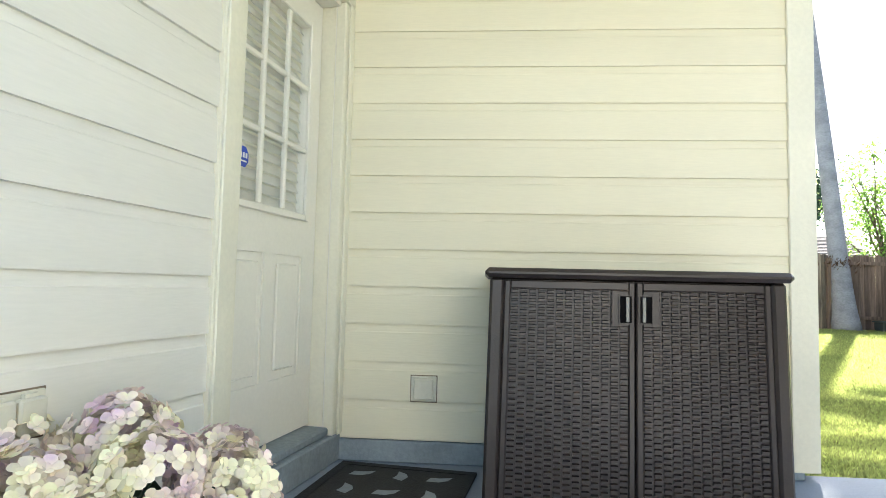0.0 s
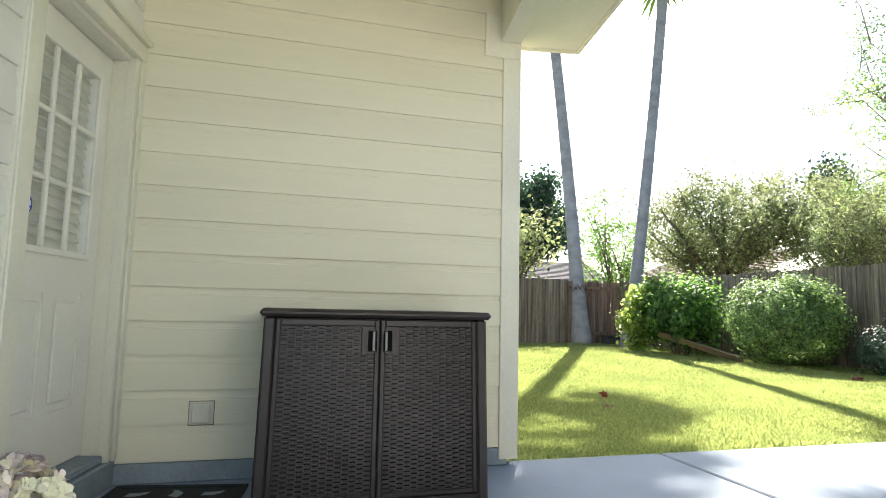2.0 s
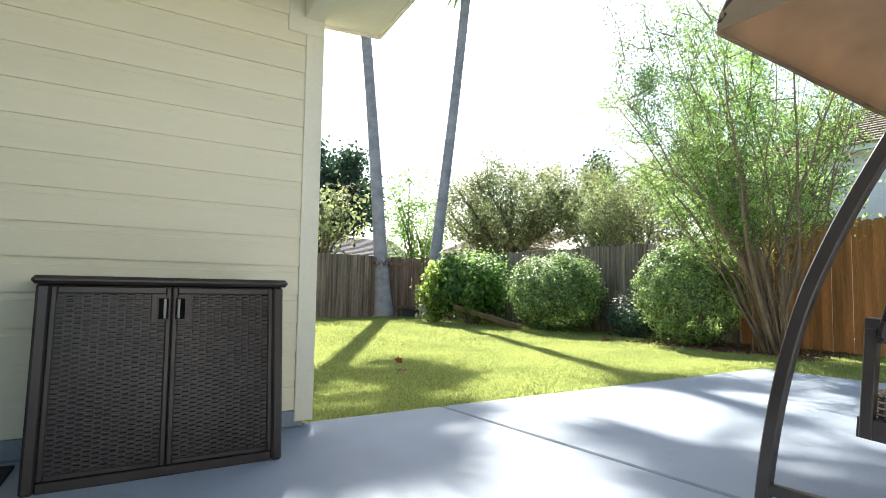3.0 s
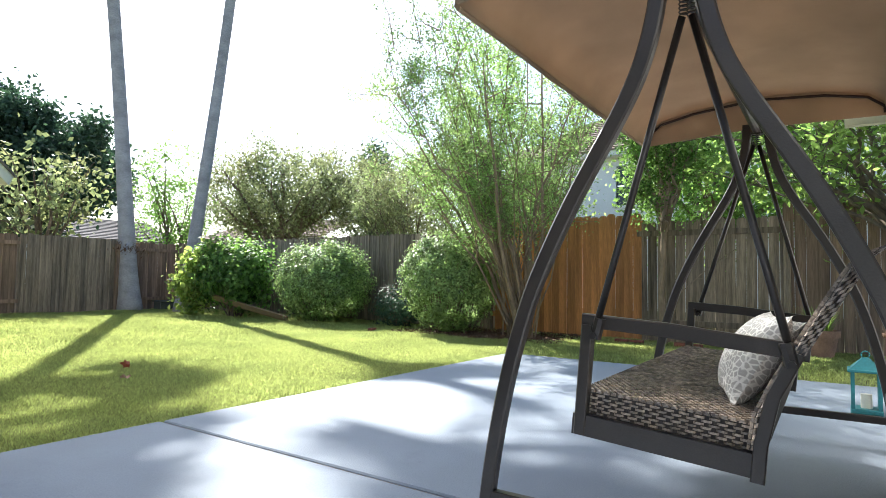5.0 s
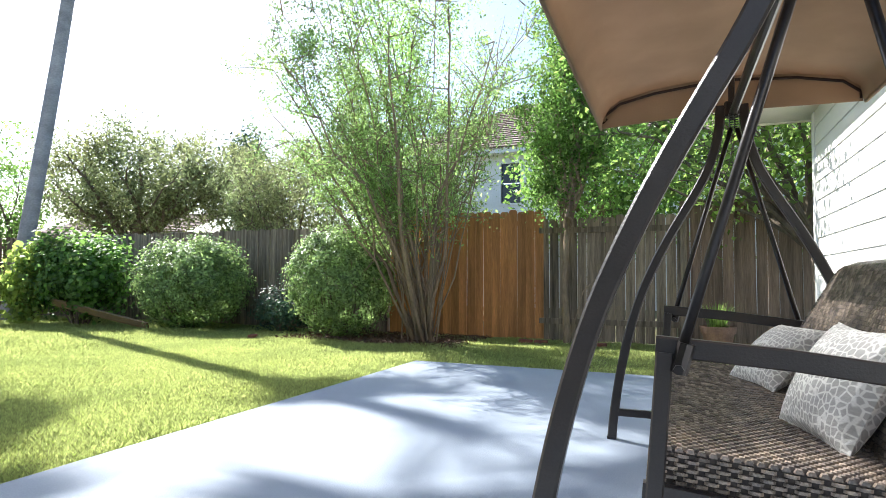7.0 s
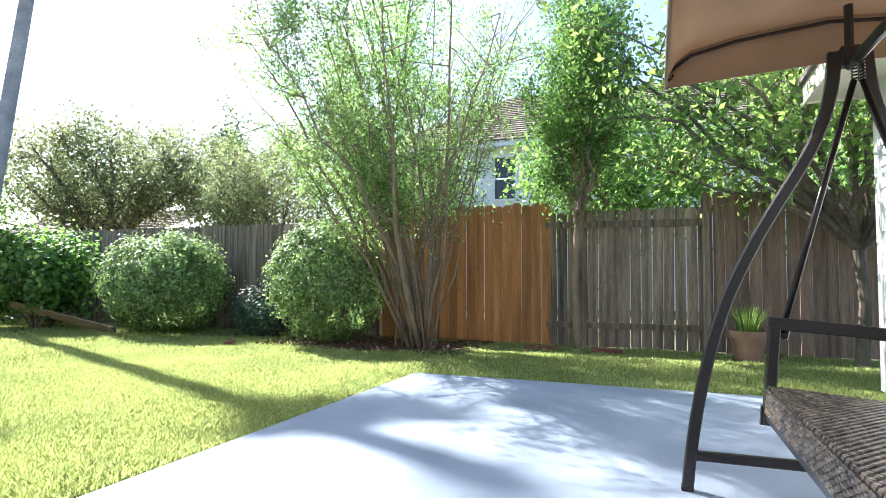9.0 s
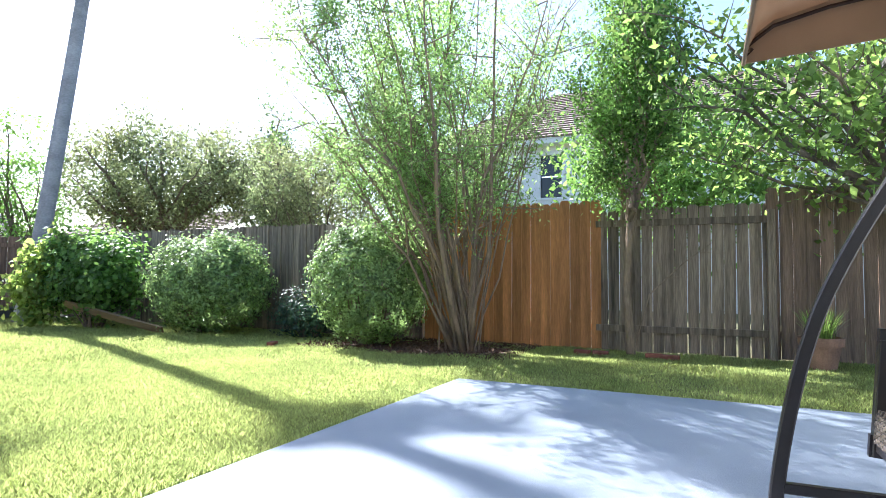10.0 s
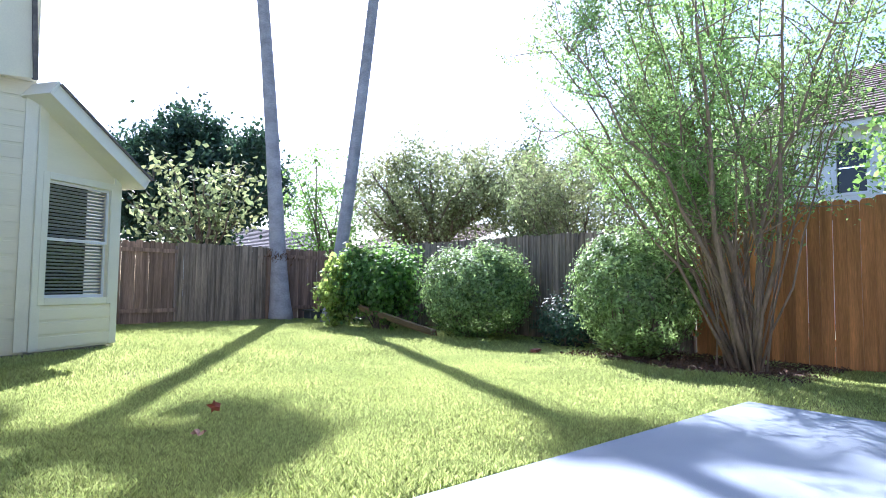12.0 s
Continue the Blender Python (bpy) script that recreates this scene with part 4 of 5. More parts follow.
    can.f = [(i * k + j, i * k + j + 1, (i + 1) * k + j + 1, (i + 1) * k + j) for i in range(12) for j in range(k - 1)]
    cloth = part("canopy", can, CANVAS, sw, "tan canvas canopy", smooth=True)
    mod = cloth.modifiers.new("thickness", "SOLIDIFY")
    mod.thickness = 0.006
    for x, nm in ((cx0, 0), (cx1, 1)):
        end = Mesh()
        xx = x + (0.004 if nm == 0 else -0.004)
        end.poly(*[(xx, y, z - 0.004) for y, z in prof[1:-1]], (xx, -3.69, 1.905), (xx, -3.0, 1.915), (xx, -2.31, 1.868))
        pa = part("end_valance", end, CANVAS, sw, "tan canvas end flap")
        mod = pa.modifiers.new("thickness", "SOLIDIFY")
        mod.thickness = 0.006
        part("piping", Mesh().tube([(xx, -2.34, 1.93)] + [(xx, y, z - 0.03) for y, z in prof[1:-1]] + [(xx, -3.68, 1.92)], 0.011, 6), PIPING, sw, "dark brown piping")
    for y, z in ((-2.305, 1.864), (-3.70, 1.90)):
        part("canopy_tube", Mesh().tube([(cx0 + 0.02, y, z), (cx1 - 0.02, y, z)], 0.009, 8), CANVAS, sw, "tan hem over the canopy rail")
    for x in (XN, XF):
        part("canopy_arm", Mesh().tube([(x, YM, 1.84), (x, YM, 2.10)], 0.018, 8), STEEL, sw)
    sw.rotation_euler.z = radians(1.15)          # it stands a little askew to the wall


swing()


def pillow(at, turn, lean, size):
    m = Mesh()
    n = 22
    for side in (1, -1):
        k = len(m.v)
        for j in range(n + 1):
            for i in range(n + 1):
                a, b = 2 * i / n - 1, 2 * j / n - 1
                r = (1 - a * a) ** 0.5 * (1 - b * b) ** 0.5
                pinch, pinch2 = 1 - 0.11 * (1 - a * a), 1 - 0.11 * (1 - b * b)
                m.v.append((a * size / 2 * pinch2, side * r * size * 0.23, b * size * 0.47 * pinch))
        for j in range(n):
            for i in range(n):
                q = (k + j * (n + 1) + i, k + j * (n + 1) + i + 1, k + (j + 1) * (n + 1) + i + 1, k + (j + 1) * (n + 1) + i)
                m.f.append(q if side < 0 else tuple(reversed(q)))
    ob = solid("throw_pillow", m, PILLOW, "plump white throw pillow with grey petal pattern on the bench", "pillow", group="pillows on the swing", smooth=True)
    ob.matrix_world = Matrix.Translation(at) @ Matrix.Rotation(radians(turn), 4, "Z") @ Matrix.Rotation(radians(lean), 4, "X")
    return ob


pillow((3.77, -3.16, 0.632), 15, 30, 0.40)
pillow((4.64, -3.11, 0.605), 22, 46, 0.37)


def lantern(name, label, at, w, h, mat, roof_h):
    x, y = at
    l = thing(name, label, "lantern", (x, y, 0))
    b = w / 2
    part("base", Mesh().box((x - b, y - b, 0.0), (x + b, y + b, 0.035), c=0.006), mat, l)
    for sx in (-1, 1):
        for sy in (-1, 1):
            cx, cy = x + sx * (b - 0.016), y + sy * (b - 0.016)
            part("post", Mesh().box((cx - 0.012, cy - 0.012, 0.035), (cx + 0.012, cy + 0.012, h - roof_h)), mat, l)
    for sx, sy in ((1, 0), (-1, 0), (0, 1), (0, -1)):
        c, d = (x + sx * (b - 0.016), y + sy * (b - 0.016)), (0.001 if sx else b - 0.03, 0.001 if sy else b - 0.03)
        pane = part("pane", Mesh().box((c[0] - d[0], c[1] - d[1], 0.037), (c[0] + d[0], c[1] + d[1], h - roof_h - 0.002)), GLASS, l, "clear glass pane")
        pane.visible_shadow = False
    r = Mesh().box((x - b - 0.015, y - b - 0.015, h - roof_h), (x + b + 0.015, y + b + 0.015, h - roof_h + 0.02), c=0.004)
    z0, z1 = h - roof_h + 0.02, h - 0.05
    p = [Vector((x + sx * b, y + sy * b, z0)) for sx, sy in ((-1, -1), (1, -1), (1, 1), (-1, 1))]
    t = [Vector((x + sx * 0.02, y + sy * 0.02, z1)) for sx, sy in ((-1, -1), (1, -1), (1, 1), (-1, 1))]
    for i in range(4):
        r.poly(p[i], p[(i + 1) % 4], t[(i + 1) % 4], t[i])
    r.poly(*t)
    part("roof", r, mat, l)
    part("ring", Mesh().tube([(x, y + 0.025 * math.cos(a * 0.5), z1 + 0.02 + 0.025 * math.sin(a * 0.5)) for a in range(14)], 0.004, 6), mat, l)
    part("candle", Mesh().lathe([(0.035, 0.0), (0.035, h * 0.22), (0.02, h * 0.225)], 16, (x, y, 0.035)), CANDLE, l, "white pillar candle")


lantern("lantern", "teal painted metal lantern with glass sides on the patio", (6.51, -3.55), 0.19, 0.44, TEAL, 0.15)
lantern("lantern", "tall copper-brown metal lantern against the white wall", (6.72, -3.80), 0.25, 0.72, COPPER, 0.19)


def potted_plant():
    rng = np.random.default_rng(9)
    x, y = 10.33, -3.15
    p = thing("potted_plant", "weathered terracotta pot with tall green strap leaves", "plant", (x, y, 0))
    part("pot", Mesh().lathe([(0.14, -0.03), (0.195, 0.24), (0.215, 0.24), (0.225, 0.33), (0.2, 0.33), (0.19, 0.28), (0.02, 0.27)], 28, (x, y, 0)), TERRACOTTA, p)
    m = Mesh()
    for k in range(190):
        a, r = rng.random() * 6.28, rng.random() ** 0.5 * 0.13
        d = Vector((math.cos(a), math.sin(a), 0))
        b = Vector((x, y, 0.27)) + d * r
        ln, bend = rng.uniform(0.22, 0.4), rng.uniform(0.02, 0.22)
        w = Vector((-d.y, d.x, 0)) * 0.0045
        pts = [b + Vector((0, 0, ln * s)) + d * (bend * s * s) for s in (0, 0.4, 0.75, 1.0)]
        n0 = len(m.v)
        for q, s in zip(pts, (1, 1, 0.7, 0.1)):
            m.v += [tuple(q - w * s), tuple(q + w * s)]
        m.f += [(n0 + 2 * i, n0 + 2 * i + 1, n0 + 2 * i + 3, n0 + 2 * i + 2) for i in range(3)]
    part("leaves", m, LEAF_LIGHT, p)


potted_plant()

# ---- palms ----


def palm(base, top, r0, r1, rng, crown, ring, reach=1.0):
    p = thing("palm_tree", "tall leaning fan palm with slim grey trunk", "palm tree", base, group="palms on the lawn")
    b, t = Vector(base), Vector(top)
    path, radii = [], []
    for i in range(61):
        s = i / 60
        path.append(b.lerp(t, s) + Vector((0, 0, 0)) + (Vector((0.12 * math.sin(s * 3.0), 0.05 * math.sin(s * 4), 0)) if 0 < s < 1 else Vector()))
        flare = 0.10 * math.exp(-s * 22)
        radii.append((r0 + (r1 - r0) * min(1, s * 1.6) ** 0.7 + flare) * (1 + 0.006 * (i % 2)))
    path[0].z -= 0.1
    part("trunk", Mesh().tube(path, radii, 14), PALM_BARK, p, smooth=True)
    c = b.lerp(t, (ring or t.z - 0.1) / t.z)
    pts = np.array([c + Vector((rng.normal() * r0 * 0.75, rng.normal() * r0 * 0.75, rng.normal() * 0.09)) for k in range(260)])
    tagged(leaves("boot_skirt", p, pts, 0.12, PALM_SKIRT, rng, aspect=0.25, droop=1.0), kind="stuff")
    # fan leaves
    stalks, fans = Mesh(), Mesh()
    for k in range(crown):
        a = rng.random() * 6.283
        el = rng.uniform(-0.7, 1.2)
        d = Vector((math.cos(a) * math.cos(el), math.sin(a) * math.cos(el), math.sin(el)))
        ln = rng.uniform(0.7, 1.1) * reach
        e = t + d * ln
        stalks.tube([t, t + d * ln * 0.5 + Vector((0, 0, 0.04)), e], [0.02, 0.015, 0.01], 4)
        side = d.cross(Vector((0, 0, 1))).normalized()
        upv = side.cross(d)
        for q in range(17):
            w = (q - 8) / 8 * 1.9
            f = (d * math.cos(w) + side * math.sin(w)).normalized()
            l = rng.uniform(0.55, 0.85) * reach * (1 - 0.15 * abs(q - 8) / 8)
            g = side * math.cos(w) - d * math.sin(w)
            n0 = len(fans.v)
            tip = e + f * l + Vector((0, 0, -0.22 * l)) + upv * 0.05
            fans.v += [tuple(e), tuple(e + f * l * 0.55 + g * 0.06), tuple(tip), tuple(e + f * l * 0.55 - g * 0.06)]
            fans.f.append((n0, n0 + 1, n0 + 2, n0 + 3))
    part("leaf_stalks", stalks, LEAF_DARK, p)
    part("crown", fans, FROND, p, "green fan fronds")


PALM_1, PALM_1_TOP = (9.42, 12.0, -0.03), (8.93, 13.4, 11.4)
PALM_2, PALM_2_TOP = (10.10, 10.7, -0.03), (11.40, 10.66, 11.45)
palm(PALM_1, PALM_1_TOP, 0.235, 0.16, np.random.default_rng(1), 34, 1.62, 1.3)
palm(PALM_2, PALM_2_TOP, 0.18, 0.138, np.random.default_rng(2), 19, 0, 1.5)

# ---- shrubs and trees ----


def shrub(name, label, centre, radii, mat, rng, n, size, category="bush", stems=14, clumps=70, aspect=0.55, shell=0.3, clump_r=0.22, lumps=()):
    c = Vector(centre)
    b = thing(name, label, category, (c.x, c.y, -0.03))
    st = Mesh()
    for k in range(stems):
        a = rng.random() * 6.283
        e = c + Vector((math.cos(a) * radii[0] * rng.uniform(0.2, 0.75), math.sin(a) * radii[1] * rng.uniform(0.2, 0.75), radii[2] * rng.uniform(-0.2, 0.6)))
        f = Vector((c.x + math.cos(a) * 0.12, c.y + math.sin(a) * 0.12, -0.06))
        st.tube([f, f.lerp(e, 0.5) + Vector(rng.normal(size=3)) * 0.05, e], [0.018, 0.012, 0.005], 5)
    part("stem", st, BARK, b, kind="stuff")
    pts = blob_points(n, c, radii, rng, shell, clumps, clump_r)
    for dx, dy, dz, rx, ry, rz, k in lumps:      # uneven bulges on the outline
        pts = np.concatenate([pts, blob_points(k, c + Vector((dx, dy, dz)), (rx, ry, rz), rng, 0.5, 40, clump_r)])
    pts = pts[pts[:, 2] > 0.0]
    leaves("foliage", b, pts, size, mat, rng, aspect=aspect, outward=(pts - np.array(c)) / np.array(radii) ** 2 + np.array((0, 0, 0.25)))
    return b


rng = np.random.default_rng(21)
shrub("clipped_bush", "round clipped green bush beside the fence", (9.95, 2.35, 0.88), (0.86, 0.86, 0.86), LEAF_BUSH, rng, 21000, 0.062, shell=0.16, clumps=420, clump_r=0.11, lumps=((-0.3, 0.2, 0.55, 0.3, 0.3, 0.25, 700), (-0.2, -0.35, 0.4, 0.3, 0.35, 0.3, 700)))
shrub("hedge_bush", "broad rounded green hedge bush at the fence", (10.15, 5.7, 0.82), (0.85, 1.12, 0.80), LEAF_BUSH, rng, 22000, 0.068, shell=0.2, clumps=380, clump_r=0.15, lumps=((0, -0.75, 0.45, 0.5, 0.35, 0.3, 900), (-0.1, 0.55, 0.5, 0.5, 0.4, 0.28, 900), (0.1, -0.1, 0.62, 0.5, 0.4, 0.25, 800)))
shrub("small_bush", "low dark green shrub between the bushes", (10.4, 3.75, 0.36), (0.45, 0.55, 0.42), LEAF_DARK, rng, 3500, 0.06, clumps=60)
vine = shrub("vine_bush", "sprawling grape vine bush with light green leaves", (9.95, 8.35, 0.82), (0.7, 1.25, 0.72), LEAF_GREEN, rng, 6500, 0.10, shell=0.5, clumps=130, aspect=0.8, clump_r=0.3, lumps=((-0.1, 0.7, 0.6, 0.4, 0.5, 0.35, 1100), (0.1, -0.5, 0.55, 0.4, 0.35, 0.3, 700), (0.1, 0.1, 0.75, 0.35, 0.3, 0.25, 300), (-0.3, 0.9, 0.0, 0.4, 0.4, 0.6, 900)))
# leaves on one side of the vine, sunshine put into their brighter colour
pts = blob_points(1700, (9.5, 9.25, 0.80), (0.42, 0.42, 0.85), rng, 0.5, 50, 0.24)
leaves("sunlit_foliage", vine, pts[pts[:, 2] > 0.02], 0.13, LEAF_VINE_LIT, rng, aspect=0.85)


def limb_tree(name, label, base, limbs, mat, bark, rng, leaf_n, leaf_size, spread, aspect=0.5, trunk_h=1.0, r0=0.06, crown=None, category="tree", twigs=5, droop=0.3, side_len=0.9, body=0.35, thin=0, clump=0.3, airy=None, slope=0.0):
    """A trunk or several stems that fork into limbs and twigs; leaves sit along the twigs and in loose clumps."""
    t = thing(name, label, category, (base[0], base[1], -0.03))
    wood, twig, ends, main = Mesh(), Mesh(), [], []
    b = Vector(base)
    if trunk_h > 0:
        wood.tube([b - Vector((0, 0, 0.1)), b + Vector((rng.normal() * 0.03, rng.normal() * 0.03, trunk_h * 0.5)), b + Vector((0, 0, trunk_h))], [r0 * 1.25, r0, r0 * 0.85], 10)
    start = b + Vector((0, 0, max(0.0, trunk_h)))
    for k in range(limbs):
        a = 6.283 * (k + rng.random() * 0.8) / limbs * (2.618 if thin else 1)
        reach = rng.uniform(0.2, 1.0) ** 0.6
        tip = Vector((crown[0] + math.cos(a) * spread[0] * reach, crown[1] + math.sin(a) * spread[1] * reach, crown[2] + spread[2] * (rng.uniform(-0.3 if trunk_h > 0 else 0.2, 0.9) if reach > 0.65 else rng.uniform(0.4, 1.1))))
        tip.z -= slope * max(0.0, tip.y - base[1] - 0.4)
        s = start + Vector((math.cos(a), math.sin(a), 0)) * (0.13 * rng.random() + 0.03 if trunk_h <= 0 else 0.02)
        if trunk_h <= 0:
            s.z = -0.1
            if main and k >= limbs - thin and k % 2:       # shoots rise from the main stems
                s = main[k % len(main)][int(rng.integers(1, 5))].copy()
        pth = []
        bow = rng.normal() * 0.12
        for i in range(9):
            f = i / 8
            q = s.lerp(tip, f ** 1.15)
            q.z = s.z + (tip.z - s.z) * (f ** 0.9)
            q += Vector((-math.sin(a), math.cos(a), 0)) * (math.sin(f * 4.5) * bow)
            q += Vector(rng.normal(size=3)) * (0.035 if 0 < i else 0)
            pth.append(q)
        rr = r0 * (rng.uniform(0.16, 0.28) if k >= limbs - thin else rng.uniform(0.45, 0.85))
        radii = [rr * (1 - 0.85 * i / 8) + 0.003 for i in range(9)]
        if trunk_h <= 0 and k < limbs - thin:
            main.append(pth)
            part("stem", Mesh().tube(pth, radii, 7), bark, t, smooth=True)
        else:
            (wood if trunk_h > 0 else twig).tube(pth, radii, 6)
        for w in range(twigs):
            i = int(rng.integers(3, 9))
            o = pth[i]
            d = Vector(rng.normal(size=3)) + (tip - s).normalized() * 1.1
            d.normalize()
            e = o + d * (rng.uniform(0.3, 1.0) * side_len)
            mid = o.lerp(e, 0.5) + Vector(rng.normal(size=3)) * 0.05
            twig.tube([o, mid, e], [0.010, 0.006, 0.002], 4)
            ends += [(o, mid), (mid, e), (mid, e)]
        ends.append((pth[6], pth[8]))
    if trunk_h > 0:
        part("trunk", wood, bark, t)
    part("twig", twig, bark, t, kind="stuff")
    n1 = int(leaf_n * (1 - body))
    pick = rng.integers(0, len(ends), n1)
    f = rng.random(n1)
    A = np.array([e[0] for e in ends])[pick]
    B = np.array([e[1] for e in ends])[pick]
    pts = A + (B - A) * f[:, None] + rng.normal(size=(n1, 3)) * (leaf_size * 1.5)
    if body:
        low = crown[2] + spread[2] * 0.3
        pts = np.concatenate([pts, blob_points(leaf_n - n1, (crown[0], crown[1] - slope * 0.5, low), (spread[0] * 0.95, spread[1] * 0.95, spread[2]), rng, 0.6, 90, clump)])
    pts = pts[pts[:, 2] > 0.3]
    if airy:                                     # the crown thins out towards one side and low down
        keep = np.clip((pts[:, 1] - airy[0]) / airy[1], 0.3, 1) * np.clip((pts[:, 2] - 0.9) / 1.4, 0.12, 1)
        pts = pts[rng.random(len(pts)) < keep]
    leaves("crown", t, pts, leaf_size, mat, rng, aspect=aspect, droop=droop)
    return t


rng = np.random.default_rng(4)
myrtle = limb_tree("crape_myrtle", "large many-stemmed crape myrtle with airy green leaves", (9.95, 0.85, 0), 60, LEAF_MYRTLE, CREPE_BARK, rng, 74000, 0.052, (2.05, 2.1, 1.7), 0.45, 0.0, 0.046, (9.65, 1.12, 3.3), twigs=9, thin=44, body=0.15, clump=0.2, airy=(-1.6, 2.9), slope=0.6)
shoots, along = Mesh(), []
for k in range(22):                              # low shoots that lean out over the clipped bush
    b, e = Vector((9.95 + rng.normal() * 0.06, 0.9 + rng.normal() * 0.08, -0.05)), Vector((rng.uniform(9.1, 10.2), rng.uniform(1.8, 2.75), rng.uniform(2.6, 3.8)))
    path = [b.lerp(e, f) + Vector((0, -0.35 * math.sin(f * 3.14), 0.1 * math.sin(f * 3.14))) + Vector(rng.normal(size=3)) * 0.025 for f in (0, 0.2, 0.4, 0.6, 0.8, 1)]
    shoots.tube(path, [0.014, 0.012, 0.010, 0.008, 0.005, 0.002], 5)
    for q in range(6):
        o = path[3 + q // 3]
        t = o + Vector(rng.normal(size=3)) * 0.3 + Vector((0, 0.1, 0.15))
        shoots.tube([o, t], [0.005, 0.002], 4)
        along += [o.lerp(t, f) + Vector(rng.normal(size=3)) * 0.07 for f in rng.uniform(0.1, 1.1, 48)]
    along += [path[3 + int(f * 1.99)].lerp(path[4 + int(f * 1.99)], f * 1.99 % 1) + Vector(rng.normal(size=3)) * 0.08 for f in rng.random(70)]
part("twig", shoots, CREPE_BARK, myrtle, kind="stuff")
leaves("crown", myrtle, np.array(along), 0.054, LEAF_MYRTLE, rng, aspect=0.45, droop=0.3)
rng = np.random.default_rng(6)
limb_tree("small_tree", "slender tree with a dense bright green crown before the fence", (10.72, -1.12, 0), 18, LEAF_GREEN, CREPE_BARK, rng, 30000, 0.054, (0.8, 0.72, 2.2), 0.55, 1.7, 0.05, (10.75, -1.2, 2.95), twigs=7, side_len=0.6, body=0.45, clump=0.3)
bare = thing("bare_branch", "pale bare branch leaning across the grey fence", "branch", (10.6, -1.2, -0.03))
part("branch", Mesh().tube([(10.66, -1.15, -0.03), (10.72, -1.35, 0.75), (10.8, -1.75, 1.15), (10.88, -2.1, 1.42)], [0.012, 0.010, 0.008, 0.004], 6), CREPE_BARK, bare)
for q, e in (((10.75, -1.55, 0.97), (10.7, -1.85, 0.98)), ((10.8, -1.75, 1.15), (10.75, -1.8, 1.4)), ((10.84, -1.93, 1.29), (10.78, -2.2, 1.27))):
    part("twig", Mesh().tube([q, e], [0.005, 0.002], 4), CREPE_BARK, bare)
rng = np.random.default_rng(8)
limb_tree("broadleaf_tree", "gnarled tree with large green leaves by the fence", (10.25, -4.25, 0), 24, LEAF_LIGHT, BARK, rng, 9000, 0.115, (2.4, 2.7, 1.6), 0.5, 1.3, 0.062, (10.5, -3.6, 2.8), twigs=14, body=0.2)
rng = np.random.default_rng(10)
limb_tree("fig_tree", "tree with big light green leaves beyond the fence", (8.2, 14.3, 0), 16, LEAF_FEATHER, BARK, rng, 1250, 0.2, (1.9, 1.5, 1.3), 0.6, 1.2, 0.07, (8.1, 14.2, 3.0), twigs=4, side_len=0.6, body=0.05)
limb_tree("olive_tree", "spreading olive-green tree beyond the fence", (14.3, 12.2, 0), 24, LEAF_OLIVE, BARK, rng, 27000, 0.115, (2.9, 3.3, 1.45), 0.5, 1.5, 0.12, (14.4, 12.0, 3.45), twigs=12, side_len=0.9, body=0.62, clump=0.5)
limb_tree("olive_tree", "smaller olive-brown tree beyond the fence", (15.8, 9.0, 0), 16, LEAF_OLIVE, BARK, rng, 15000, 0.105, (1.8, 2.2, 1.5), 0.5, 1.5, 0.10, (15.8, 9.0, 3.1), twigs=10, side_len=1.1, body=0.25, clump=0.4)
limb_tree("young_tree", "thin young tree with light green leaves beyond the fence", (12.0, 14.3, 0), 16, LEAF_GREEN, BARK, rng, 5200, 0.12, (1.4, 1.3, 2.2), 0.5, 0.9, 0.06, (11.8, 14.3, 2.4), twigs=7, body=0.25)
limb_tree("tall_shrub", "tall feathery green shrub beyond the fence", (13.6, 5.8, 0), 36, LEAF_FEATHER, BARK, rng, 26000, 0.10, (1.5, 3.2, 1.5), 0.3, 0.0, 0.04, (13.6, 5.6, 2.4), twigs=6, category="bush", thin=24, body=0.5)


def big_tree(label, base, centre, radii, mat, rng, n, size, name="shade_tree"):
    t = thing(name, label, "tree", (base[0], base[1], -0.03))
    wood = Mesh()
    b, c = Vector((*base, -0.1)), Vector(centre)
    wood.tube([b, b.lerp(c, 0.5), c], [0.28, 0.22, 0.12], 10)
    for k in range(12):
        d = Vector(rng.normal(size=3)).normalized()
        wood.tube([b.lerp(c, 0.6), c + Vector((d.x * radii[0], d.y * radii[1], d.z * radii[2])) * 0.8], [0.1, 0.02], 6)
    part("trunk", wood, BARK, t)
    pts = blob_points(n, c, radii, rng, 0.45, 130, 0.62)
    leaves("crown", t, pts, size, mat, rng, aspect=0.6)


rng = np.random.default_rng(12)
big_tree("large dark green tree behind the back fence", (10.6, 22.5), (10.4, 22.5, 4.8), (4.1, 3.4, 2.7), LEAF_DARK, rng, 56000, 0.2)
big_tree("dark evergreen top beyond the gardens", (32.0, 23.5), (32.0, 23.5, 8.0), (1.1, 1.1, 2.2), LEAF_DARK, rng, 2500, 0.3, "evergreen_tree")
big_tree("green tree beside the neighbouring house", (15.5, -1.2), (15.5, -1.2, 3.2), (1.6, 2.2, 1.6), LEAF_GREEN, rng, 9000, 0.14)
big_tree("green tree beside the neighbouring house", (14.5, -6.5), (14.5, -6.5, 3.2), (1.8, 2.4, 1.8), LEAF_GREEN, rng, 9000, 0.15)
big_tree("green tree behind the crape myrtle", (14.5, 3.2), (14.5, 3.2, 2.6), (1.2, 1.5, 1.2), LEAF_MYRTLE, rng, 6000, 0.11)

# ---- neighbouring houses ----


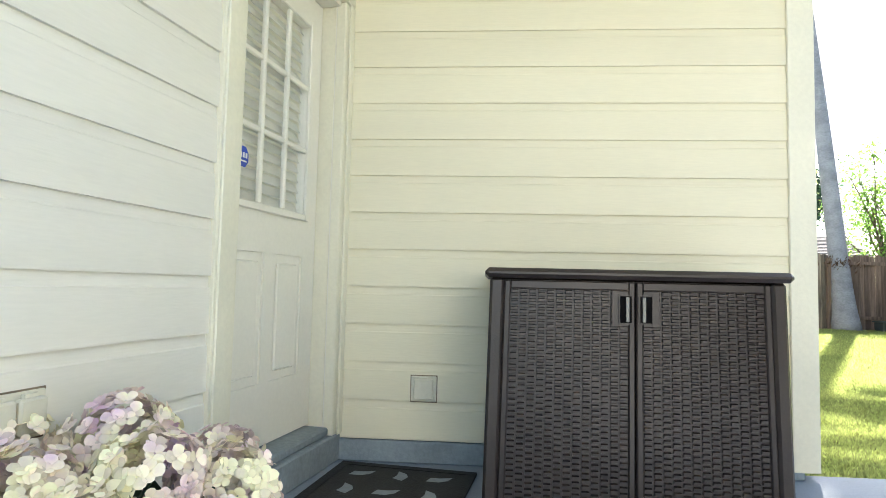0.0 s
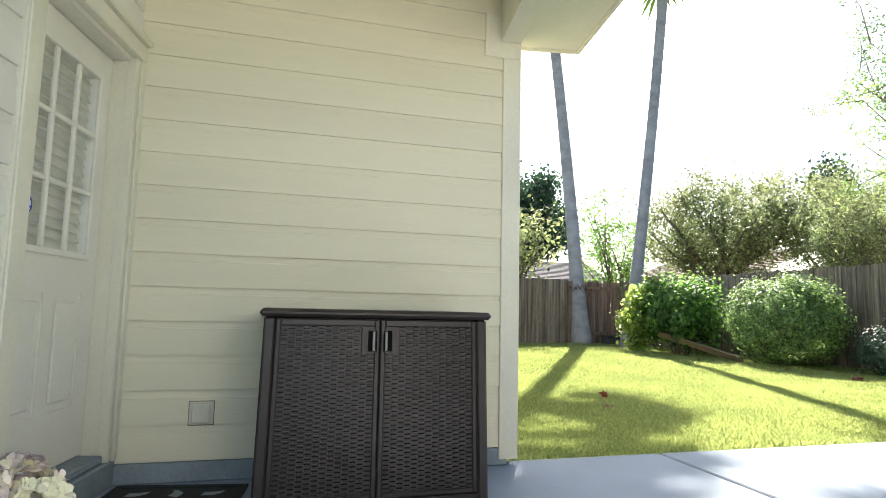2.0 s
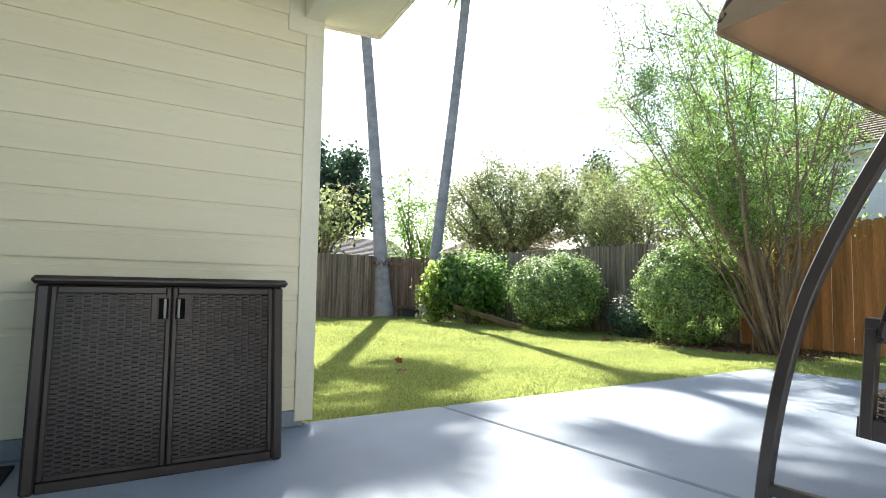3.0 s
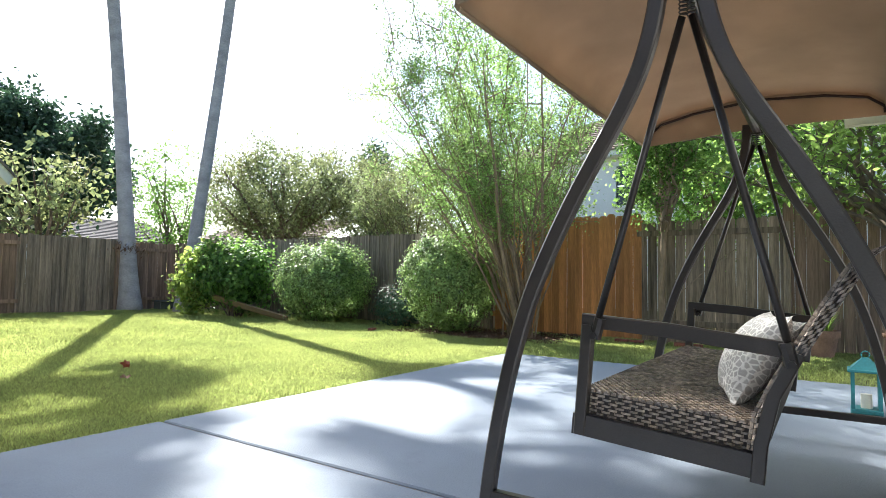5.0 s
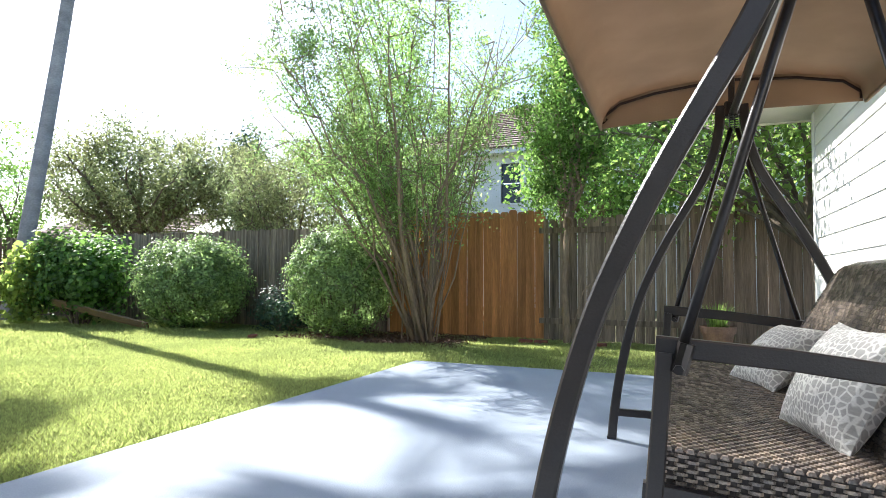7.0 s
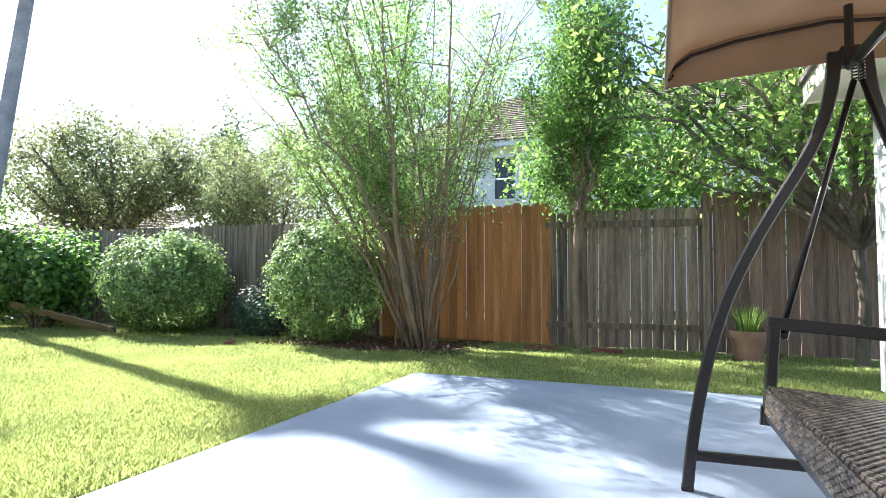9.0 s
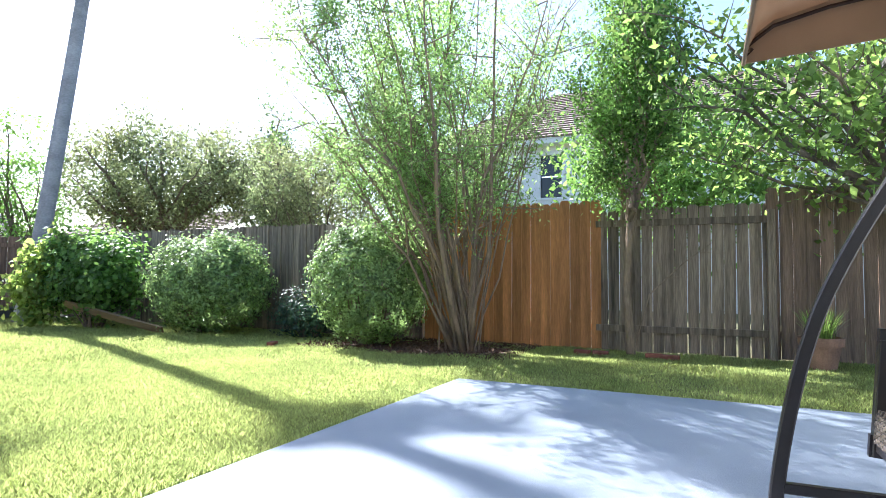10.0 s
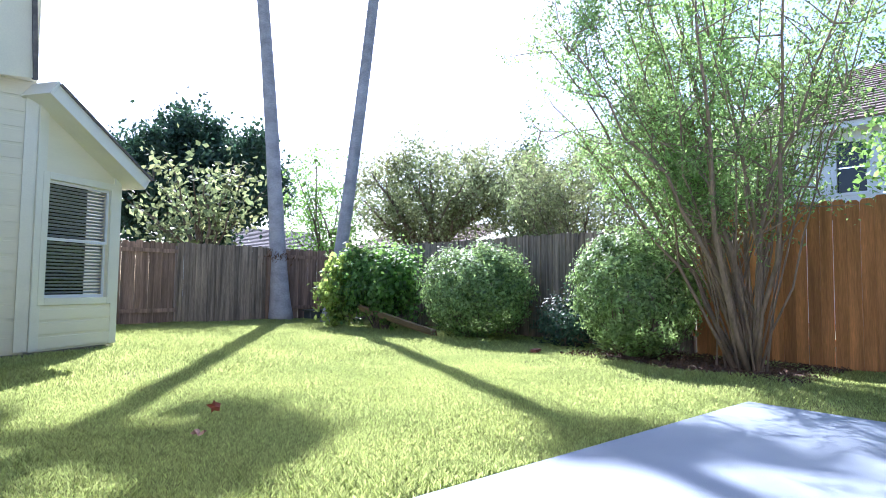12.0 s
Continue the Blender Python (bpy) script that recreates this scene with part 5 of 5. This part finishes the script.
def shingle_roof(name_parent, corners, rows, mat):
    """A sloping roof face laid with overlapping rows. corners: eave start, eave end, ridge end, ridge start."""
    a, b, c, d = (Vector(p) for p in corners)
    nrm = (b - a).cross(d - a).normalized()
    if nrm.z < 0:
        nrm = -nrm
    m = Mesh()
    for i in range(rows):
        f, g = i / rows, (i + 1) / rows + 0.3 / rows
        p, q, r, s = a.lerp(d, f), b.lerp(c, f), b.lerp(c, min(1, g)), a.lerp(d, min(1, g))
        m.poly(p + nrm * 0.05, q + nrm * 0.05, r + nrm * 0.005, s + nrm * 0.005)
        m.poly(p - nrm * 0.02, q - nrm * 0.02, q + nrm * 0.05, p + nrm * 0.05)
    return part("roof", m, mat, name_parent, kind="stuff")


def neighbour_east():
    h = thing("neighbour_house", "white two-storey house with brown shingle roof beyond the fence", "house", (25, 1, 0))
    x, y0, y1, e = 21.0, -9.0, 7.0, 5.15
    wy0, wy1, wz0, wz1 = 2.3, 2.98, 3.5, 4.85
    w = Mesh()
    w.box((x, y0, 0), (x + 0.2, wy0, e)).box((x, wy1, 0), (x + 0.2, y1, e)).box((x, wy0, 0), (x + 0.2, wy1, wz0)).box((x, wy0, wz1), (x + 0.2, wy1, e))
    w.box((x + 0.2, y0, 0), (x + 8, y0 + 0.2, e)).box((x + 0.2, y1 - 0.2, 0), (x + 8, y1, e)).box((x + 7.8, y0 + 0.2, 0), (x + 8, y1 - 0.2, e))
    part("wall", w, HOUSE_WHITE, h)
    win = part("window", Mesh().box((x - 0.03, wy0 - 0.08, wz0 - 0.08), (x + 0.05, wy0, wz1 + 0.08)).box((x - 0.03, wy1, wz0 - 0.08), (x + 0.05, wy1 + 0.08, wz1 + 0.08)).box((x - 0.03, wy0, wz1), (x + 0.05, wy1, wz1 + 0.08)).box((x - 0.03, wy0, wz0 - 0.08), (x + 0.05, wy1, wz0)), HOUSE_WHITE, h, "white window frame")
    part("pane", Mesh().box((x + 0.06, wy0, wz0), (x + 0.07, wy1, (wz0 + wz1) / 2 - 0.02)).box((x + 0.06, wy0, (wz0 + wz1) / 2 + 0.02), (x + 0.07, wy1, wz1)), GLASS_DARK, win, "dark window glass")
    part("eave", Mesh().box((x - 0.45, y0 - 0.4, e), (x + 0.2, y1 + 0.4, e + 0.16)), HOUSE_WHITE, h)
    shingle_roof(h, ((x - 0.5, y0 - 0.45, e + 0.17), (x - 0.5, y1 + 0.45, e + 0.17), (x + 4, y1 - 3.6, e + 2.9), (x + 4, y0 + 3.6, e + 2.9)), 22, SHINGLE_BROWN)
    shingle_roof(h, ((x + 8.5, y1 + 0.45, e + 0.17), (x - 0.5, y1 + 0.45, e + 0.17), (x + 4, y1 - 3.6, e + 2.9), (x + 4, y1 - 3.6, e + 2.9)), 22, SHINGLE_BROWN)
    shingle_roof(h, ((x + 8.5, y0 - 0.45, e + 0.17), (x - 0.5, y0 - 0.45, e + 0.17), (x + 4, y0 + 3.6, e + 2.9), (x + 4, y0 + 3.6, e + 2.9)), 22, SHINGLE_BROWN)


neighbour_east()


def neighbour_north():
    h = thing("neighbour_house", "low house with grey shingle gable roof behind the back fence", "house", (17.5, 34, 0))
    w = Mesh().box((14.6, 32, 0), (22, 32.2, 3.0)).box((14.6, 32.2, 0), (14.8, 38, 3.0))
    w.poly((14.6, 32, 3.0), (14.6, 38, 3.0), (14.6, 35, 4.2))
    part("wall", w, HOUSE_WHITE, h)
    shingle_roof(h, ((14.2, 31.6, 2.95), (22.4, 31.6, 2.95), (22.4, 35, 4.4), (14.2, 35, 4.4)), 14, SHINGLE)
    part("fascia", Mesh().tube([(14.18, 31.6, 2.9), (14.18, 35, 4.33), (14.18, 38.4, 2.9)], 0.1, 4), HOUSE_WHITE, h)
    h2 = thing("neighbour_house", "pale house wall and roof behind the olive tree", "house", (26, 20, 0))
    w = Mesh().box((22, 18, 0), (22.2, 28, 3.0))
    part("wall", w, HOUSE_WHITE, h2)
    shingle_roof(h2, ((21.5, 17.6, 2.95), (21.5, 28.4, 2.95), (25, 28.4, 4.2), (25, 17.6, 4.2)), 12, SHINGLE_BROWN)


neighbour_north()

# ---- small things on the lawn ----
pl0, pl1 = Vector((9.55, 8.6, 0.43)), Vector((9.75, 6.3, 0.03))
solid("wood_plank", Mesh().tube([pl0, pl1], 1.0, section=[(-0.07, -0.02), (0.07, -0.02), (0.07, 0.02), (-0.07, 0.02)], up=(0.9, 0, 0.5)), PLANK, "old brown board leaning out of the vine onto grass", "plank")
bn = thing("planter_box", "grey-green plastic planter box at the back fence", "planter", (10.35, 11.9, -0.03))
part("tub", Mesh().box((10.1, 11.75, -0.03), (10.6, 12.1, 0.2), c=0.02), BIN, bn)
part("rim", Mesh().box((10.07, 11.72, 0.2), (10.63, 12.13, 0.235), c=0.01), BIN, bn)
mul = Mesh()
rr = np.random.default_rng(31)
ring = [(10.0 + 0.75 * math.cos(a * 0.2618) * (0.85 + 0.2 * rr.random()), 1.55 + 1.5 * math.sin(a * 0.2618) * (0.85 + 0.2 * rr.random()), -0.012) for a in range(24)]
mul.poly(*ring)
solid("mulch_bed", mul, MULCH, "dark red mulch bed under the shrubs", "mulch", kind="structure")
cpts = np.array([(rr.uniform(9.3, 11.0), rr.uniform(0.1, 3.2), rr.uniform(-0.01, 0.012)) for k in range(2600)])
tagged(new("mulch_chips", leaf_mesh("mulch_chips", cpts, 0.06, MULCH, rr, aspect=0.35)), "loose red wood chips under the shrubs", "mulch", kind="stuff")
bricks = Mesh().box((-0.1, -0.045, 0), (0.1, 0.045, 0.06), c=0.005).data("brick", BRICK)
for bx, by, turn in ((10.45, -0.55, 80), (10.5, -1.42, 85), (10.45, -0.78, 95), (10.42, -1.62, 80), (9.3, 3.55, 20)):
    ob = new("brick", bricks)
    ob.matrix_world = Matrix.Translation((bx, by, -0.03)) @ Matrix.Rotation(radians(turn), 4, "Z")
    tagged(ob, "loose red brick lying on the grass edge", "brick", "bricks by the fence")


def dead_leaf(x, y, size, turn, stand, mat, label):
    """A lobed leaf, lying curled or propped up by the grass."""
    m = Mesh()
    pts = []
    for i in range(10):
        r = size * (1.0 if i % 2 == 0 else 0.62)
        a = radians(turn) + i * 0.628
        c, s = r * math.cos(a), r * math.sin(a)
        curl = 0.02 * math.sin(i * 2.0) + (0.012 if i % 2 == 0 else 0)
        pts.append((x + c, y + s * (0.35 if stand else 1) + (curl if stand else 0), (0.055 + s * 0.9) if stand else 0.035 + curl))
    for i in range(10):
        m.poly((x, y, 0.055 if stand else 0.03), pts[i], pts[(i + 1) % 10])
    return solid("fallen_leaf", m, mat, label, "leaf", group="fallen leaves")


dead_leaf(4.27, 2.24, 0.052, 20, True, DEAD_LEAF, "curled dark red fallen leaf propped up in the grass")
dead_leaf(3.96, 1.64, 0.05, 70, False, PALE_LEAF, "curled pale pinkish-brown fallen leaf on the grass")

# ---- grass ----


def grass(name, x0, x1, y0, y1, n, height, rng, keep=None):
    x, y = rng.uniform(x0, x1, n), rng.uniform(y0, y1, n)
    if keep is not None:
        ok = keep(x, y)
        x, y = x[ok], y[ok]
    n = len(x)
    patch = 0.75 + 0.35 * np.sin(x * 2.3 + 1.7 * np.sin(y * 1.9)) * np.sin(y * 2.1 + x) + rng.uniform(-0.1, 0.3, n)
    h = height * np.clip(patch, 0.45, 1.4) * rng.uniform(0.6, 1.2, n)
    a = rng.uniform(0, 6.283, n)
    lean = h * rng.uniform(0.1, 0.8, n)
    w = rng.uniform(0.0016, 0.0034, n) * (1 + 0.06 * np.hypot(x - 2.5, y + 2))
    d, s = np.stack([np.cos(a), np.sin(a)]), np.stack([-np.sin(a), np.cos(a)])
    z0 = np.full(n, -0.035)
    base = np.stack([x, y, z0], 1)
    W = np.stack([s[0] * w, s[1] * w, np.zeros(n)], 1)
    mid = base + np.stack([d[0] * lean * 0.35, d[1] * lean * 0.35, h * 0.65], 1)
    tip = base + np.stack([d[0] * lean, d[1] * lean, h], 1)
    v = np.stack([base - W, base + W, mid + W * 0.9, tip, mid - W * 0.9], 1).reshape(-1, 3)
    me = bpy.data.meshes.new(name)
    me.vertices.add(5 * n)
    me.vertices.foreach_set("co", v.astype(np.float32).ravel())
    me.loops.add(5 * n)
    me.loops.foreach_set("vertex_index", np.arange(5 * n, dtype=np.int32))
    me.polygons.add(n)
    me.polygons.foreach_set("loop_start", np.arange(0, 5 * n, 5, dtype=np.int32))
    me.update(calc_edges=True)
    me.materials.append(GRASS)
    return tagged(new(name, me), "short bright green lawn grass", "grass", kind="stuff")


def lawn(x, y):
    bed = ((x - 10.0) / 0.6) ** 2 + ((y - 1.55) / 1.3) ** 2 < 1
    house = (x < 2.32) & (y > 0.1) | (y > 7.0 + np.clip(x - 3.66, 0, 9) * 0.654) & (x < 4.78) | (x < 3.66) & (y > 6.98)
    slab = (x < 7.925) & (y < 0.108)
    return ~(bed | house | slab)


rng = np.random.default_rng(17)
grass("lawn_grass", 2.3, 8.2, -0.02, 4.2, 340000, 0.04, rng, lawn)
grass("lawn_grass", 7.9, 11.0, -5.0, 4.2, 120000, 0.042, rng, lawn)
grass("lawn_grass", 2.3, 11.2, 4.2, 12.3, 230000, 0.055, rng, lawn)

# ---- fences: posts, rails and pickets ----


def picket_mesh(name, w, h, mat, t=0.016):
    """A dog-eared board, base at the origin, face towards -y."""
    c = 0.028
    out = [(-w / 2, 0), (w / 2, 0), (w / 2, h - c), (w / 2 - c, h), (-w / 2 + c, h), (-w / 2, h - c)]
    m = Mesh()
    m.v = [(x, -t / 2, z) for x, z in out] + [(x, t / 2, z) for x, z in out]
    m.f = [tuple(range(6)), tuple(range(11, 5, -1))] + [(i, i + 6, (i + 1) % 6 + 6, (i + 1) % 6) for i in range(6)]
    m.f = [tuple(reversed(f)) if k > 1 else f for k, f in enumerate(m.f)]
    return m.data(name, mat)


def fence(name, label, start, end, height, mat, rails_front, rng, gap=-0.006, width=0.143):
    a, b = Vector((*start, 0)), Vector((*end, 0))
    d = (b - a).normalized()
    n = Vector((d.y, -d.x, 0))
    if n.dot(Vector((-1, -1, 0))) < 0:
        n = -n                                   # n points into the garden
    ang = math.atan2(d.y, d.x)
    f = thing(name, label, "fence", a.lerp(b, 0.5), kind="structure")
    length = (b - a).length
    side = 1 if rails_front else -1
    R = Matrix.Rotation(ang, 4, "Z")
    m = Matrix.Translation(a) @ R
    ny = -1 if (R @ Vector((0, -1, 0))).dot(n) > 0 else 1
    for z in (0.28, height - 0.17):
        y0, y1 = sorted((ny * side * 0.010, ny * side * 0.048))
        part("rail", Mesh().box((0, y0, z - 0.043), (length, y1, z + 0.043), m), mat, f)
    k = 0
    while k * 2.4 < length + 0.1:
        x = min(k * 2.4, length - 0.05)
        y0, y1 = sorted((ny * side * 0.050, ny * side * 0.138))
        part("post", Mesh().box((x, y0, -0.05), (x + 0.088, y1, height - 0.06), m), mat, f)
        k += 1
    kinds = [picket_mesh("picket", width - 0.004 * i, height + 0.05 + 0.012 * (i - 1), mat) for i in range(3)]
    x = width / 2
    while x < length:
        ob = new("picket", kinds[int(rng.integers(0, 3))])
        ob.parent = f
        ob.matrix_parent_inverse = Matrix.Translation(f.location).inverted()
        ob.matrix_basis = m @ Matrix.Translation((x, 0.005 if k % 2 else -0.005, -0.025 + rng.normal() * 0.006)) @ Matrix.Rotation(rng.normal() * (0.0045 if gap > 0.003 else 0.0012), 4, "Y") @ Matrix.Rotation(rng.normal() * 0.012, 4, "Z")
        x += width + (-0.002 if gap < 0 else 0.0003 if gap < 0.003 else -0.002 if rng.random() > 0.4 else 0.001 + abs(rng.normal()) * gap)
        k += 1
    return f


rng = np.random.default_rng(3)
FX = 11.07
fence("fence_east", "tall weathered brown board fence", (FX - 0.03, -6.5), (FX - 0.03, -2.73), 2.05, FENCE_BROWN, False, rng)
fence("fence_east", "old grey board fence with its rails showing and gaps", (FX, -2.79), (FX, -0.62), 1.87, FENCE_GREY, True, rng, gap=0.005, width=0.142)
fence("fence_east", "newer orange cedar board fence panel", (FX - 0.02, -0.69), (FX - 0.02, 2.1), 2.0, FENCE_NEW, False, rng, gap=0.002, width=0.143)
fence("fence_east", "weathered grey board fence behind the bushes", (FX, 2.12), (FX, 12.5), 1.83, FENCE_GREY, False, rng)
fence("fence_north", "weathered brown board fence with its rails showing", (3.2, 11.75), (6.9, 12.1), 1.78, FENCE_BROWN, True, rng)
fence("fence_north", "weathered grey board fence along the back", (6.9, 12.08), (9.1, 12.28), 1.80, FENCE_GREY, False, rng)
fence("fence_north", "weathered brown board fence with its rails showing", (9.1, 12.3), (FX - 0.1, 12.5), 1.78, FENCE_BROWN, True, rng)
